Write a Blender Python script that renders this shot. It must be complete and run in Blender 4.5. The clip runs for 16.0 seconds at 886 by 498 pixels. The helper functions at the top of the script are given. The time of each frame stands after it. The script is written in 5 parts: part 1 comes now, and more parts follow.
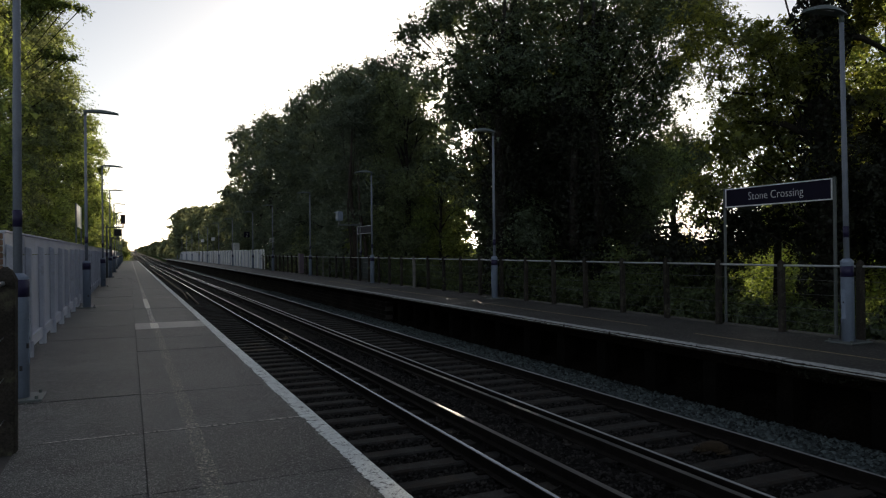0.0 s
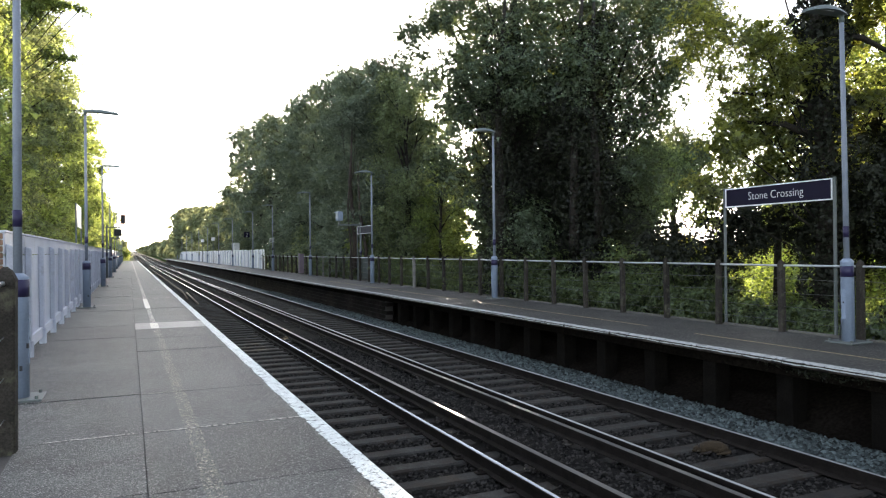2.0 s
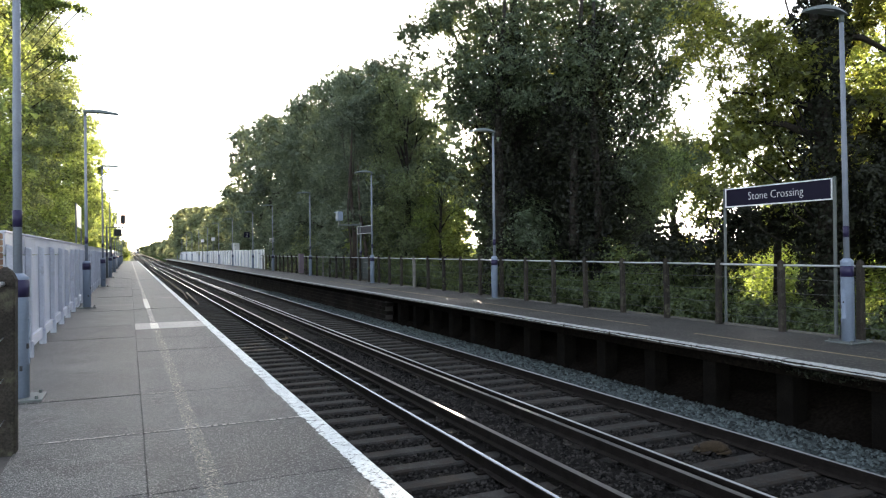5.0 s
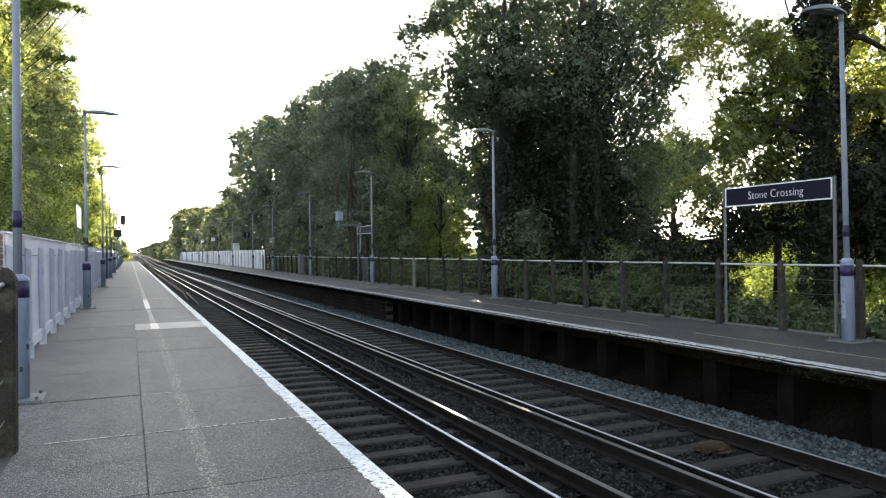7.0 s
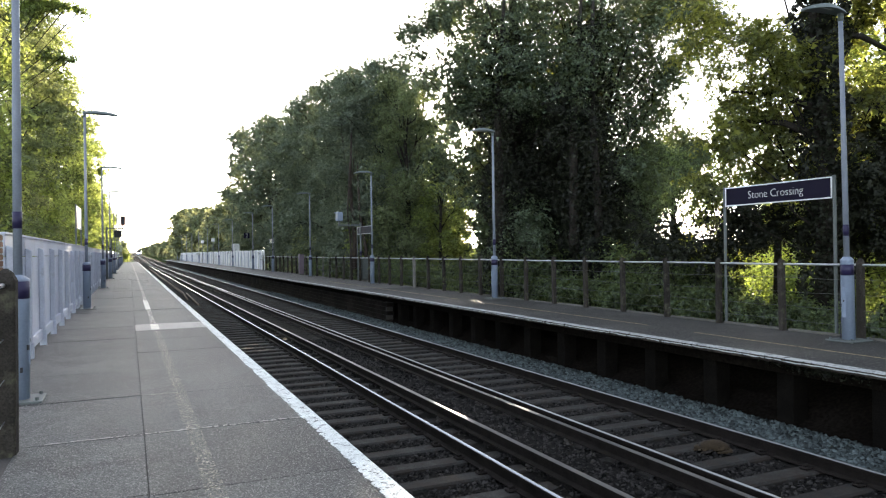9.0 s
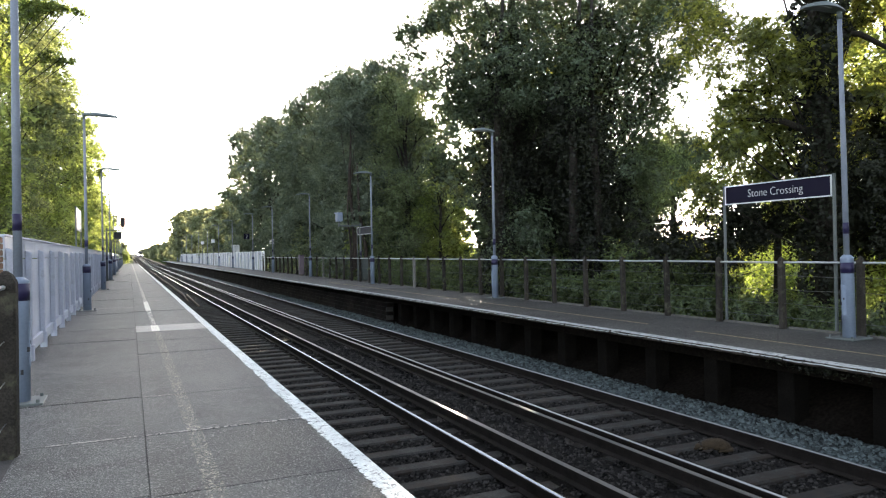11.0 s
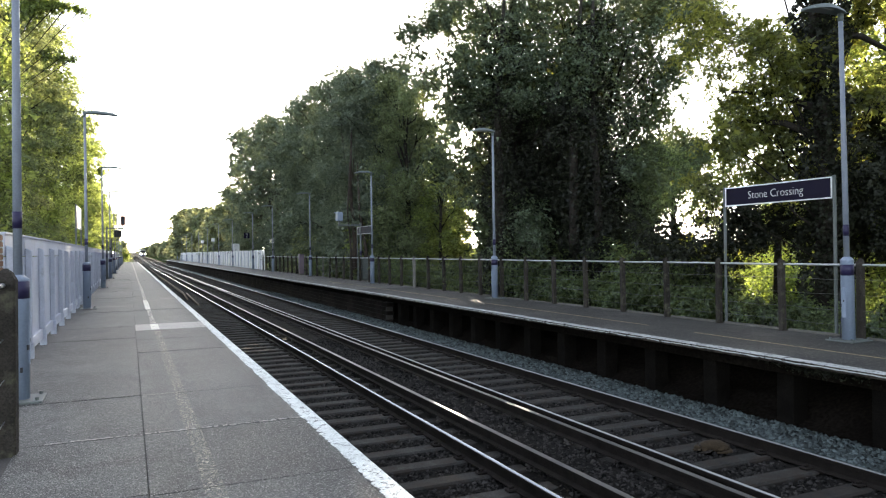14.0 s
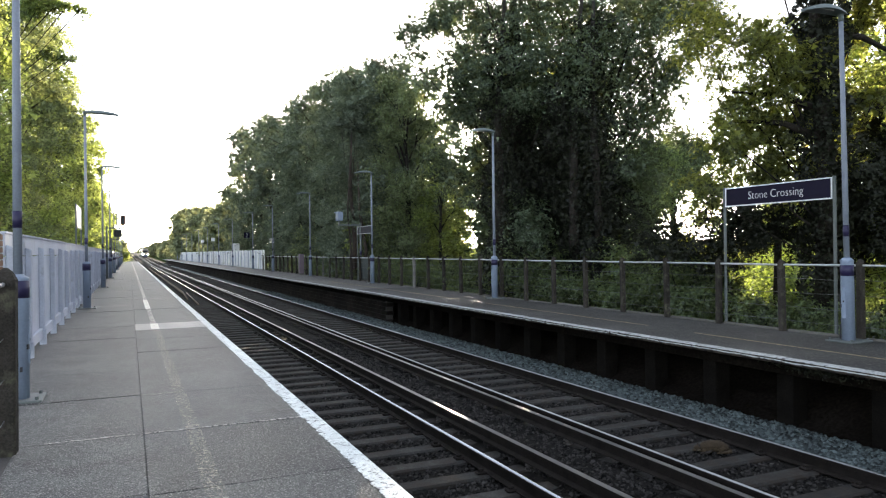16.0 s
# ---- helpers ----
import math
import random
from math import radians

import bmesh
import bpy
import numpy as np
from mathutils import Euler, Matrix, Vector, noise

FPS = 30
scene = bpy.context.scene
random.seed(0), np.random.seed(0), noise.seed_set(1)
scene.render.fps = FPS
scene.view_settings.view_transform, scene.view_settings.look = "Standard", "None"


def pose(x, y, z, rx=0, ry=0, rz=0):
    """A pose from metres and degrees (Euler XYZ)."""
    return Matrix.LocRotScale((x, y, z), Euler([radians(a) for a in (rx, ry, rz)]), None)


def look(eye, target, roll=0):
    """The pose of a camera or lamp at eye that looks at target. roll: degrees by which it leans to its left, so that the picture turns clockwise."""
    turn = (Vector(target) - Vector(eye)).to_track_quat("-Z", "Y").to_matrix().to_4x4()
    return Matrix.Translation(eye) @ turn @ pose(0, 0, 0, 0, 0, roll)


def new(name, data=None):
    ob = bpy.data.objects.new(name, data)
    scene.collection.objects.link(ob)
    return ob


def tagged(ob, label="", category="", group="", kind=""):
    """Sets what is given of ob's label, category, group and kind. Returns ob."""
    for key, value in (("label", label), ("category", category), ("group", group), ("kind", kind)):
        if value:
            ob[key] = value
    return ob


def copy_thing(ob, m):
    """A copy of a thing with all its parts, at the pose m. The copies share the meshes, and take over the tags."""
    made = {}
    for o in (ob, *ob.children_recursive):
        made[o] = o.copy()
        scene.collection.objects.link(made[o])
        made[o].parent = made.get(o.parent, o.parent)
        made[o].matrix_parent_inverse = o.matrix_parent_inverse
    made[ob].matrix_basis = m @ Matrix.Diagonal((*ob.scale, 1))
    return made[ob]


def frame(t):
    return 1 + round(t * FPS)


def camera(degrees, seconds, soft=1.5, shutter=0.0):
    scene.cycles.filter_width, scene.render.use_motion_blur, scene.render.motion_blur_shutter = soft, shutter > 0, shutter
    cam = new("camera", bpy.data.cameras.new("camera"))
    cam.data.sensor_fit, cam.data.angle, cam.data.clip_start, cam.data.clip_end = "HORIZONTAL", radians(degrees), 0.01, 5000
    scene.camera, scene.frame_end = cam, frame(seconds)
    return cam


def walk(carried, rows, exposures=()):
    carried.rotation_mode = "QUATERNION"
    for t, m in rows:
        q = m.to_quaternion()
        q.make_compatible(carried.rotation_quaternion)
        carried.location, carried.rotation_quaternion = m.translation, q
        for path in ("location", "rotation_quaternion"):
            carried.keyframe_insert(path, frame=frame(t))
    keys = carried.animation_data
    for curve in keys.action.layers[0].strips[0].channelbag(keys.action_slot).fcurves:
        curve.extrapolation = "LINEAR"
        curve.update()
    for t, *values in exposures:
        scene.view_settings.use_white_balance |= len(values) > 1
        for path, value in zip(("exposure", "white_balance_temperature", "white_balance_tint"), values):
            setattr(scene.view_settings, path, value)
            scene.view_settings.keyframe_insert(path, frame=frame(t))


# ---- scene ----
cam = camera(64.19, 16.0, soft=1.2)
EYE = (0.0, 0.0, 1.47)
AIM = (4.0614, 9.1381, 1.4853)
# the camera stands on a tripod; only its lean changes
LEAN = [(0.0, -0.59), (4.2, -0.60), (6.3, -0.66), (7.0, -0.70), (8.0, -0.76), (9.0, -0.82), (10.2, -0.98), (11.3, -1.16),
        (11.6, -1.22), (12.0, -1.29), (12.5, -1.18), (13.0, -1.06), (13.5, -0.93), (14.0, -0.81), (14.5, -0.71), (15.2, -0.70), (16.0, -0.73)]
walk(cam, [(t, look(EYE, AIM, r)) for t, r in LEAN],
     exposures=[(0.0, -0.05, 6550, 11), (0.1, 0.45, 6550, 11), (0.2, 0.9, 6550, 11), (0.3, 1.3, 6550, 11), (0.4, 1.95, 6550, 11), (0.6, 2.26, 6550, 11), (16.0, 2.26, 6550, 11)])

# ---- light ----
SUN_DIR = Vector((0.4098, 0.8954, 0.1740))
SUN_EL = math.asin(0.174)
SUN_AZ = math.atan2(0.4098, 0.8954)
world = bpy.data.worlds.new("sky")
scene.world = world
world.use_nodes = True
wn = world.node_tree
sky = wn.nodes.new("ShaderNodeTexSky")
sky.sky_type = "NISHITA"
sky.sun_disc = False
sky.sun_elevation = SUN_EL
sky.sun_rotation = SUN_AZ
sky.air_density, sky.dust_density, sky.ozone_density = 0.8, 0.9, 1.0
SKY = 0.15
wn.nodes["Background"].inputs["Strength"].default_value = SKY
haze = wn.nodes.new("ShaderNodeHueSaturation")
haze.inputs["Saturation"].default_value = 0.5
wn.links.new(sky.outputs["Color"], haze.inputs["Color"])
wn.links.new(haze.outputs["Color"], wn.nodes["Background"].inputs["Color"])
sun_data = bpy.data.lights.new("sun", "SUN")
sun_data.energy, sun_data.angle, sun_data.color = 5.0, radians(0.6), (1.0, 0.86, 0.64)
sun = new("sun", sun_data)
sun.matrix_world = look(SUN_DIR * 60, (0, 0, 0))


# ---- materials ----
def nd(nt, kind, **kw):
    n = nt.nodes.new(kind)
    for k, v in kw.items():
        n.inputs[k].default_value = v
    return n


def surf(name, col, rough=0.75, var=0.3, scale=3.0, fine=60.0, grain=0.35, bump=0.25, metal=0.0, piece=0.0, island=0.0, own=False,
         stain=None, stain_at=0.62, stain_scale=1.3, spec=0.4, speck=None, speck_scale=70.0, speck_share=0.3):
    """A painted, mineral or metal surface with broad mottling, fine grain, relief and optional stains."""
    m = bpy.data.materials.new(name)
    m.use_nodes = True
    nt = m.node_tree
    L = nt.links.new
    b = nt.nodes["Principled BSDF"]
    b.inputs["Roughness"].default_value = rough
    b.inputs["Metallic"].default_value = metal
    b.inputs["Specular IOR Level"].default_value = spec
    if own:
        co = nt.nodes.new("ShaderNodeTexCoord").outputs["Object"]
    else:
        co = nt.nodes.new("ShaderNodeNewGeometry").outputs["Position"]
    broad = nd(nt, "ShaderNodeTexNoise", Scale=scale, Detail=5.0)
    tiny = nd(nt, "ShaderNodeTexNoise", Scale=fine, Detail=3.0)
    L(co, broad.inputs["Vector"]), L(co, tiny.inputs["Vector"])

    def lin(sock, a, c):
        r = nt.nodes.new("ShaderNodeMapRange")
        L(sock, r.inputs["Value"])
        r.inputs["From Min"].default_value, r.inputs["From Max"].default_value = 0.25, 0.75
        r.inputs["To Min"].default_value, r.inputs["To Max"].default_value = a, c
        return r.outputs["Result"]

    def mul(a, c):
        n = nt.nodes.new("ShaderNodeMath")
        n.operation = "MULTIPLY"
        L(a, n.inputs[0]), L(c, n.inputs[1])
        return n.outputs[0]

    f = mul(lin(broad.outputs["Fac"], 1 - var, 1 + var), lin(tiny.outputs["Fac"], 1 - grain, 1 + grain))
    if piece:
        info = nt.nodes.new("ShaderNodeObjectInfo")
        r = nt.nodes.new("ShaderNodeMapRange")
        L(info.outputs["Random"], r.inputs["Value"])
        r.inputs["To Min"].default_value, r.inputs["To Max"].default_value = 1 - piece, 1 + piece
        f = mul(f, r.outputs["Result"])
    if island:
        g = nt.nodes.new("ShaderNodeNewGeometry")
        r = nt.nodes.new("ShaderNodeMapRange")
        L(g.outputs["Random Per Island"], r.inputs["Value"])
        r.inputs["To Min"].default_value, r.inputs["To Max"].default_value = 1 - island, 1 + island
        f = mul(f, r.outputs["Result"])
    vm = nt.nodes.new("ShaderNodeVectorMath")
    vm.operation = "SCALE"
    vm.inputs[0].default_value = col
    L(f, vm.inputs["Scale"])
    out = vm.outputs["Vector"]
    if stain:
        sn = nd(nt, "ShaderNodeTexNoise", Scale=stain_scale, Detail=7.0, Roughness=0.65)
        L(co, sn.inputs["Vector"])
        r = nt.nodes.new("ShaderNodeMapRange")
        L(sn.outputs["Fac"], r.inputs["Value"])
        r.inputs["From Min"].default_value, r.inputs["From Max"].default_value = stain_at - 0.08, stain_at + 0.08
        mx = nt.nodes.new("ShaderNodeMix")
        mx.data_type = "RGBA"
        L(r.outputs["Result"], mx.inputs["Factor"])
        L(out, mx.inputs["A"])
        mx.inputs["B"].default_value = (*stain, 1)
        out = mx.outputs["Result"]
    if speck:
        vo = nd(nt, "ShaderNodeTexVoronoi", Scale=speck_scale)
        L(co, vo.inputs["Vector"])
        sep = nt.nodes.new("ShaderNodeSeparateColor")
        L(vo.outputs["Color"], sep.inputs["Color"])
        for chan, pick, shade in (("Red", speck_share, speck), ("Green", speck_share, tuple(c * 0.3 for c in col))):
            gt = nt.nodes.new("ShaderNodeMath")
            gt.operation = "LESS_THAN"
            L(sep.outputs[chan], gt.inputs[0])
            gt.inputs[1].default_value = pick
            fac = nt.nodes.new("ShaderNodeMath")
            fac.operation = "MULTIPLY"
            L(gt.outputs[0], fac.inputs[0])
            L(sep.outputs["Blue"], fac.inputs[1])
            mx = nt.nodes.new("ShaderNodeMix")
            mx.data_type = "RGBA"
            L(fac.outputs[0], mx.inputs["Factor"])
            L(out, mx.inputs["A"])
            mx.inputs["B"].default_value = (*shade, 1)
            out = mx.outputs["Result"]
    L(out, b.inputs["Base Color"])
    if bump:
        bn = nd(nt, "ShaderNodeBump", Strength=bump, Distance=0.01)
        L(tiny.outputs["Fac"], bn.inputs["Height"])
        L(bn.outputs["Normal"], b.inputs["Normal"])
    return m


def leafy(name, col, lit, share=0.45, spread=0.45, gloss=0.1):
    """Leaves: diffuse and translucent, with each leaf a little different."""
    m = bpy.data.materials.new(name)
    m.use_nodes = True
    nt = m.node_tree
    L = nt.links.new
    nt.nodes.remove(nt.nodes["Principled BSDF"])
    g = nt.nodes.new("ShaderNodeNewGeometry")
    big = nd(nt, "ShaderNodeTexNoise", Scale=0.35, Detail=3.0)
    L(g.outputs["Position"], big.inputs["Vector"])
    add = nt.nodes.new("ShaderNodeMath")
    add.operation = "ADD"
    L(g.outputs["Random Per Island"], add.inputs[0]), L(big.outputs["Fac"], add.inputs[1])
    r = nt.nodes.new("ShaderNodeMapRange")
    L(add.outputs[0], r.inputs["Value"])
    r.inputs["From Min"].default_value, r.inputs["From Max"].default_value = 0.3, 1.5
    r.inputs["To Min"].default_value, r.inputs["To Max"].default_value = 1 - spread, 1 + spread
    cols = []
    for c in (col, lit):
        vm = nt.nodes.new("ShaderNodeVectorMath")
        vm.operation = "SCALE"
        vm.inputs[0].default_value = c
        L(r.outputs["Result"], vm.inputs["Scale"])
        cols.append(vm.outputs["Vector"])
    d, t = nt.nodes.new("ShaderNodeBsdfDiffuse"), nt.nodes.new("ShaderNodeBsdfTranslucent")
    L(cols[0], d.inputs["Color"]), L(cols[1], t.inputs["Color"])
    mix = nt.nodes.new("ShaderNodeMixShader")
    mix.inputs[0].default_value = share
    L(d.outputs[0], mix.inputs[1]), L(t.outputs[0], mix.inputs[2])
    gl = nd(nt, "ShaderNodeBsdfGlossy", Roughness=0.45)
    gl.inputs["Color"].default_value = (0.7, 0.7, 0.7, 1)
    m2 = nt.nodes.new("ShaderNodeMixShader")
    m2.inputs[0].default_value = gloss * 0.5
    L(mix.outputs[0], m2.inputs[1]), L(gl.outputs[0], m2.inputs[2])
    L(m2.outputs[0], nt.nodes["Material Output"].inputs["Surface"])
    return m


def worn_paint(name, col, at, scale=9.0):
    """Road paint that is worn away in specks, so that the surface beneath shows."""
    m = surf(name, col, rough=0.62, var=0.15, scale=5, fine=90, grain=0.25, bump=0.2)
    nt = m.node_tree
    L = nt.links.new
    g = nt.nodes.new("ShaderNodeNewGeometry")
    n1 = nd(nt, "ShaderNodeTexNoise", Scale=scale, Detail=8.0, Roughness=0.85)
    L(g.outputs["Position"], n1.inputs["Vector"])
    r = nt.nodes.new("ShaderNodeMapRange")
    L(n1.outputs["Fac"], r.inputs["Value"])
    r.inputs["From Min"].default_value, r.inputs["From Max"].default_value = at - 0.03, at + 0.03
    tr = nt.nodes.new("ShaderNodeBsdfTransparent")
    mx = nt.nodes.new("ShaderNodeMixShader")
    L(r.outputs["Result"], mx.inputs[0])
    L(nt.nodes["Principled BSDF"].outputs[0], mx.inputs[1]), L(tr.outputs[0], mx.inputs[2])
    L(mx.outputs[0], nt.nodes["Material Output"].inputs["Surface"])
    return m


def glow(name, col, power):
    m = bpy.data.materials.new(name)
    m.use_nodes = True
    b = m.node_tree.nodes["Principled BSDF"]
    b.inputs["Base Color"].default_value = (*col, 1)
    b.inputs["Emission Color"].default_value = (*col, 1)
    b.inputs["Emission Strength"].default_value = power
    return m


M_SLAB = surf("paving_concrete", (0.058, 0.0585, 0.0565), 0.62, 0.4, 1.3, 85, 1.0, 1.0, piece=0.3, stain=(0.04, 0.038, 0.036), stain_at=0.57, stain_scale=1.7, speck=(0.3, 0.295, 0.285), speck_scale=140, speck_share=0.3, spec=0.34)
M_SLAB2 = surf("pale_paving", (0.31, 0.295, 0.275), 0.6, 0.15, 2, 120, 0.4, 0.4)
M_JOINT = surf("joint_grit", (0.062, 0.057, 0.052), 0.95, 0.3, 4, 80, 0.4)
M_MORTAR = surf("pale_mortar", (0.36, 0.345, 0.32), 0.9, 0.3, 12, 90, 0.5)
M_ASPH = surf("platform_asphalt", (0.03, 0.028, 0.026), 0.68, 0.5, 1.1, 60, 0.5, 0.5, stain=(0.06, 0.056, 0.052), stain_at=0.56, stain_scale=0.9, speck=(0.14, 0.13, 0.12), speck_scale=60, speck_share=0.25)
M_WHITE = worn_paint("edge_paint", (0.7, 0.73, 0.71), 0.57, 14)
M_WHITE2 = worn_paint("chipped_edge_paint", (0.47, 0.48, 0.47), 0.56, 12)
M_YELLOW = worn_paint("worn_line_paint", (0.4, 0.37, 0.3), 0.457, 36)
M_PATCH = worn_paint("fresh_line_paint", (0.68, 0.67, 0.6), 0.6, 12)
M_YLINE = worn_paint("yellow_line_paint", (0.38, 0.29, 0.16), 0.55, 18)
M_CONC = surf("weathered_concrete", (0.12, 0.112, 0.1), 0.9, 0.3, 5, 60, 0.4, 0.5, piece=0.15, stain=(0.1, 0.1, 0.08), stain_at=0.6, stain_scale=6)
M_COPING = surf("dirty_coping", (0.055, 0.045, 0.036), 0.9, 0.4, 5, 60, 0.5, 0.5, spec=0.15, stain=(0.015, 0.012, 0.01), stain_at=0.5, stain_scale=6)
# pier concrete with the shade under the deck put into its colour
M_PIER = surf("underside_shade_concrete", (0.011, 0.0095, 0.008), 0.95, 0.3, 4, 60, 0.4, 0.5, piece=0.15, spec=0.05)
M_POST = surf("brown_post", (0.036, 0.031, 0.0265), 0.9, 0.3, 5, 70, 0.45, 0.5, piece=0.25, spec=0.15, stain=(0.09, 0.085, 0.06), stain_at=0.6, stain_scale=7)
M_SLEEPER = surf("sleeper_concrete", (0.038, 0.0365, 0.0335), 0.9, 0.4, 4, 60, 0.5, 0.4, piece=0.3, spec=0.25, stain=(0.034, 0.027, 0.022), stain_at=0.53, stain_scale=5)
M_RUST = surf("rail_rust", (0.016, 0.0125, 0.0105), 0.85, 0.3, 6, 80, 0.4, 0.4, stain=(0.02, 0.016, 0.014), stain_at=0.6, stain_scale=3, spec=0.15)
M_STEEL = surf("rail_head_steel", (0.7, 0.7, 0.7), 0.2, 0.1, 2, 50, 0.08, 0.02, metal=1.0)
M_STEEL3 = surf("dull_rail_head_steel", (0.5, 0.49, 0.48), 0.3, 0.1, 2, 50, 0.08, 0.02, metal=1.0)
M_STEEL2 = surf("conductor_head_steel", (0.24, 0.236, 0.23), 0.45, 0.15, 2, 50, 0.12, 0.04, metal=1.0)
M_POT = surf("insulator_ceramic", (0.07, 0.06, 0.052), 0.5, 0.2, 8, 60, 0.2)
M_BALL = surf("old_ballast", (0.029, 0.0265, 0.0245), 0.95, 0.3, 3, 40, 0.5, 0.8, island=0.95, spec=0.15)
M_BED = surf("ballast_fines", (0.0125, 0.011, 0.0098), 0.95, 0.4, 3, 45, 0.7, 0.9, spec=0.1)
M_BALL2 = surf("fresh_ballast", (0.078, 0.096, 0.096), 0.95, 0.2, 3, 40, 0.3, 0.5, island=0.85)
# earth colour darkened to hold the shade below the far platform
M_EARTH = surf("underside_shade_earth", (0.013, 0.0105, 0.0085), 1.0, 0.4, 0.8, 20, 0.5, 0.6, spec=0.03)
M_GRASS = surf("rough_grass", (0.05, 0.065, 0.028), 1.0, 0.45, 0.35, 14, 0.5, 0.0, spec=0.0)
M_LAMP = surf("lamp_paint", (0.225, 0.272, 0.36), 0.45, 0.08, 3, 40, 0.08, 0.05, stain=(0.3, 0.3, 0.33), stain_at=0.72, stain_scale=5)
M_LAMPUP = surf("galvanised_column", (0.215, 0.238, 0.29), 0.5, 0.12, 4, 60, 0.1, 0.05)
M_BAND = surf("navy_band", (0.02, 0.016, 0.056), 0.45, 0.1, 4, 50, 0.1, 0.05)
M_LANTERN = surf("lantern_shell", (0.13, 0.155, 0.155), 0.5, 0.1, 5, 60, 0.1, 0.05)
M_LENS = surf("lantern_lens", (0.3, 0.31, 0.32), 0.2, 0.05, 5, 60, 0.05, 0.0)
M_FENCE = surf("fence_paint", (0.53, 0.55, 0.635), 0.6, 0.06, 1.5, 50, 0.06, 0.08, piece=0.04, stain=(0.4, 0.4, 0.43), stain_at=0.68, stain_scale=2.5)
M_FENCE2 = surf("fence_post_paint", (0.47, 0.49, 0.57), 0.6, 0.12, 3, 50, 0.1, 0.08, piece=0.08, stain=(0.3, 0.31, 0.34), stain_at=0.64, stain_scale=3)
M_WFENCE = surf("white_fence_paint", (0.8, 0.8, 0.82), 0.6, 0.08, 1.2, 50, 0.08, 0.05, piece=0.08)
M_TUBE = surf("galvanised_tube", (0.5, 0.51, 0.53), 0.4, 0.1, 4, 60, 0.1, 0.03, metal=0.6)
M_WIRE = surf("fence_wire", (0.18, 0.18, 0.175), 0.5, 0.1, 4, 60, 0.1, 0.0, metal=0.7)
M_SIGN = surf("sign_navy", (0.01, 0.008, 0.022), 0.6, 0.06, 2, 40, 0.05, 0.0, spec=0.12)
M_SIGNW = surf("sign_white", (0.7, 0.7, 0.72), 0.5, 0.05, 2, 40, 0.05, 0.0)
M_SIGNL = surf("glossy_white_sign", (0.85, 0.85, 0.86), 0.22, 0.04, 2, 40, 0.04, 0.0)
M_PALE = surf("pale_post_concrete", (0.18, 0.17, 0.152), 0.9, 0.25, 5, 60, 0.4, 0.4)
M_SIGNG = surf("sign_grey", (0.11, 0.123, 0.12), 0.5, 0.08, 2, 40, 0.08, 0.0)
M_DARKBOX = surf("dark_casing", (0.04, 0.04, 0.045), 0.5, 0.1, 4, 40, 0.1, 0.0)
M_BRICK = surf("orange_brick", (0.24, 0.13, 0.08), 0.9, 0.2, 5, 60, 0.3, 0.3)
M_BARK = surf("bark", (0.024, 0.019, 0.015), 0.95, 0.35, 4, 30, 0.5, 0.9)
M_LEAF = leafy("leaf_dark", (0.084, 0.113, 0.072), (0.14, 0.165, 0.045), 0.3, 0.6, 0.08)
# dark ivy; on whole crowns this near-black also paints the understorey shade
M_IVY = leafy("leaf_ivy_deep_shade", (0.024, 0.0265, 0.018), (0.04, 0.045, 0.014), 0.2, 0.7, 0.06)
# lighter and cooler leaves: bluish haze over the middle trees put into the colour
M_LEAFM = leafy("leaf_cool_haze", (0.138, 0.168, 0.13), (0.2, 0.23, 0.1), 0.28, 0.5, 0.05)
M_LEAF2 = leafy("leaf_mid", (0.045, 0.06, 0.027), (0.42, 0.43, 0.07), 0.46, 0.85)
M_LEAF3 = leafy("leaf_light", (0.085, 0.12, 0.045), (0.4, 0.46, 0.11), 0.5, 0.85)
# pale, less saturated leaves with distance haze painted into them
M_LEAFH = leafy("leaf_pale_haze", (0.14, 0.17, 0.105), (0.4, 0.41, 0.19), 0.42, 0.6)
M_TIMBER = surf("weathered_timber", (0.21, 0.16, 0.125), 0.8, 0.3, 6, 60, 0.4, 0.4)
M_YELLOW2 = worn_paint("far_line_paint", (0.55, 0.53, 0.46), 0.5, 9)
# lighter asphalt: the grazing sheen of the distant deck put into its colour
M_ASPH2 = surf("far_paving_sheen", (0.085, 0.079, 0.074), 0.6, 0.35, 0.8, 60, 0.5, 0.5, stain=(0.065, 0.06, 0.056), stain_at=0.58, stain_scale=0.5, speck=(0.22, 0.21, 0.2), speck_scale=60, speck_share=0.25)
M_WALLB = surf("sooty_brick", (0.032, 0.025, 0.022), 0.95, 0.35, 2.5, 40, 0.5, 0.5, piece=0.25, spec=0.15, stain=(0.016, 0.013, 0.011), stain_at=0.5, stain_scale=1.5)
M_LEAFB = leafy("leaf_bush", (0.05, 0.074, 0.034), (0.22, 0.27, 0.055), 0.35, 0.9, 0.12)
M_LEAFL = leafy("leaf_sunny", (0.088, 0.135, 0.066), (0.25, 0.31, 0.085), 0.38, 0.85, 0.14)
M_LEAFG = leafy("leaf_olive", (0.13, 0.165, 0.095), (0.34, 0.37, 0.13), 0.33, 0.65, 0.06)
M_LEAFY = leafy("leaf_lime", (0.06, 0.1, 0.03), (0.24, 0.3, 0.045), 0.45, 0.8)
M_TRUNK = surf("brown_bark", (0.05, 0.037, 0.03), 0.95, 0.35, 4, 30, 0.5, 0.9)
M_FUR = surf("fox_fur", (0.041, 0.027, 0.0135), 0.9, 0.3, 14, 160, 0.45, 0.6, own=True)
M_FURW = surf("fox_white_fur", (0.08, 0.064, 0.045), 0.9, 0.2, 14, 160, 0.35, 0.5, own=True)
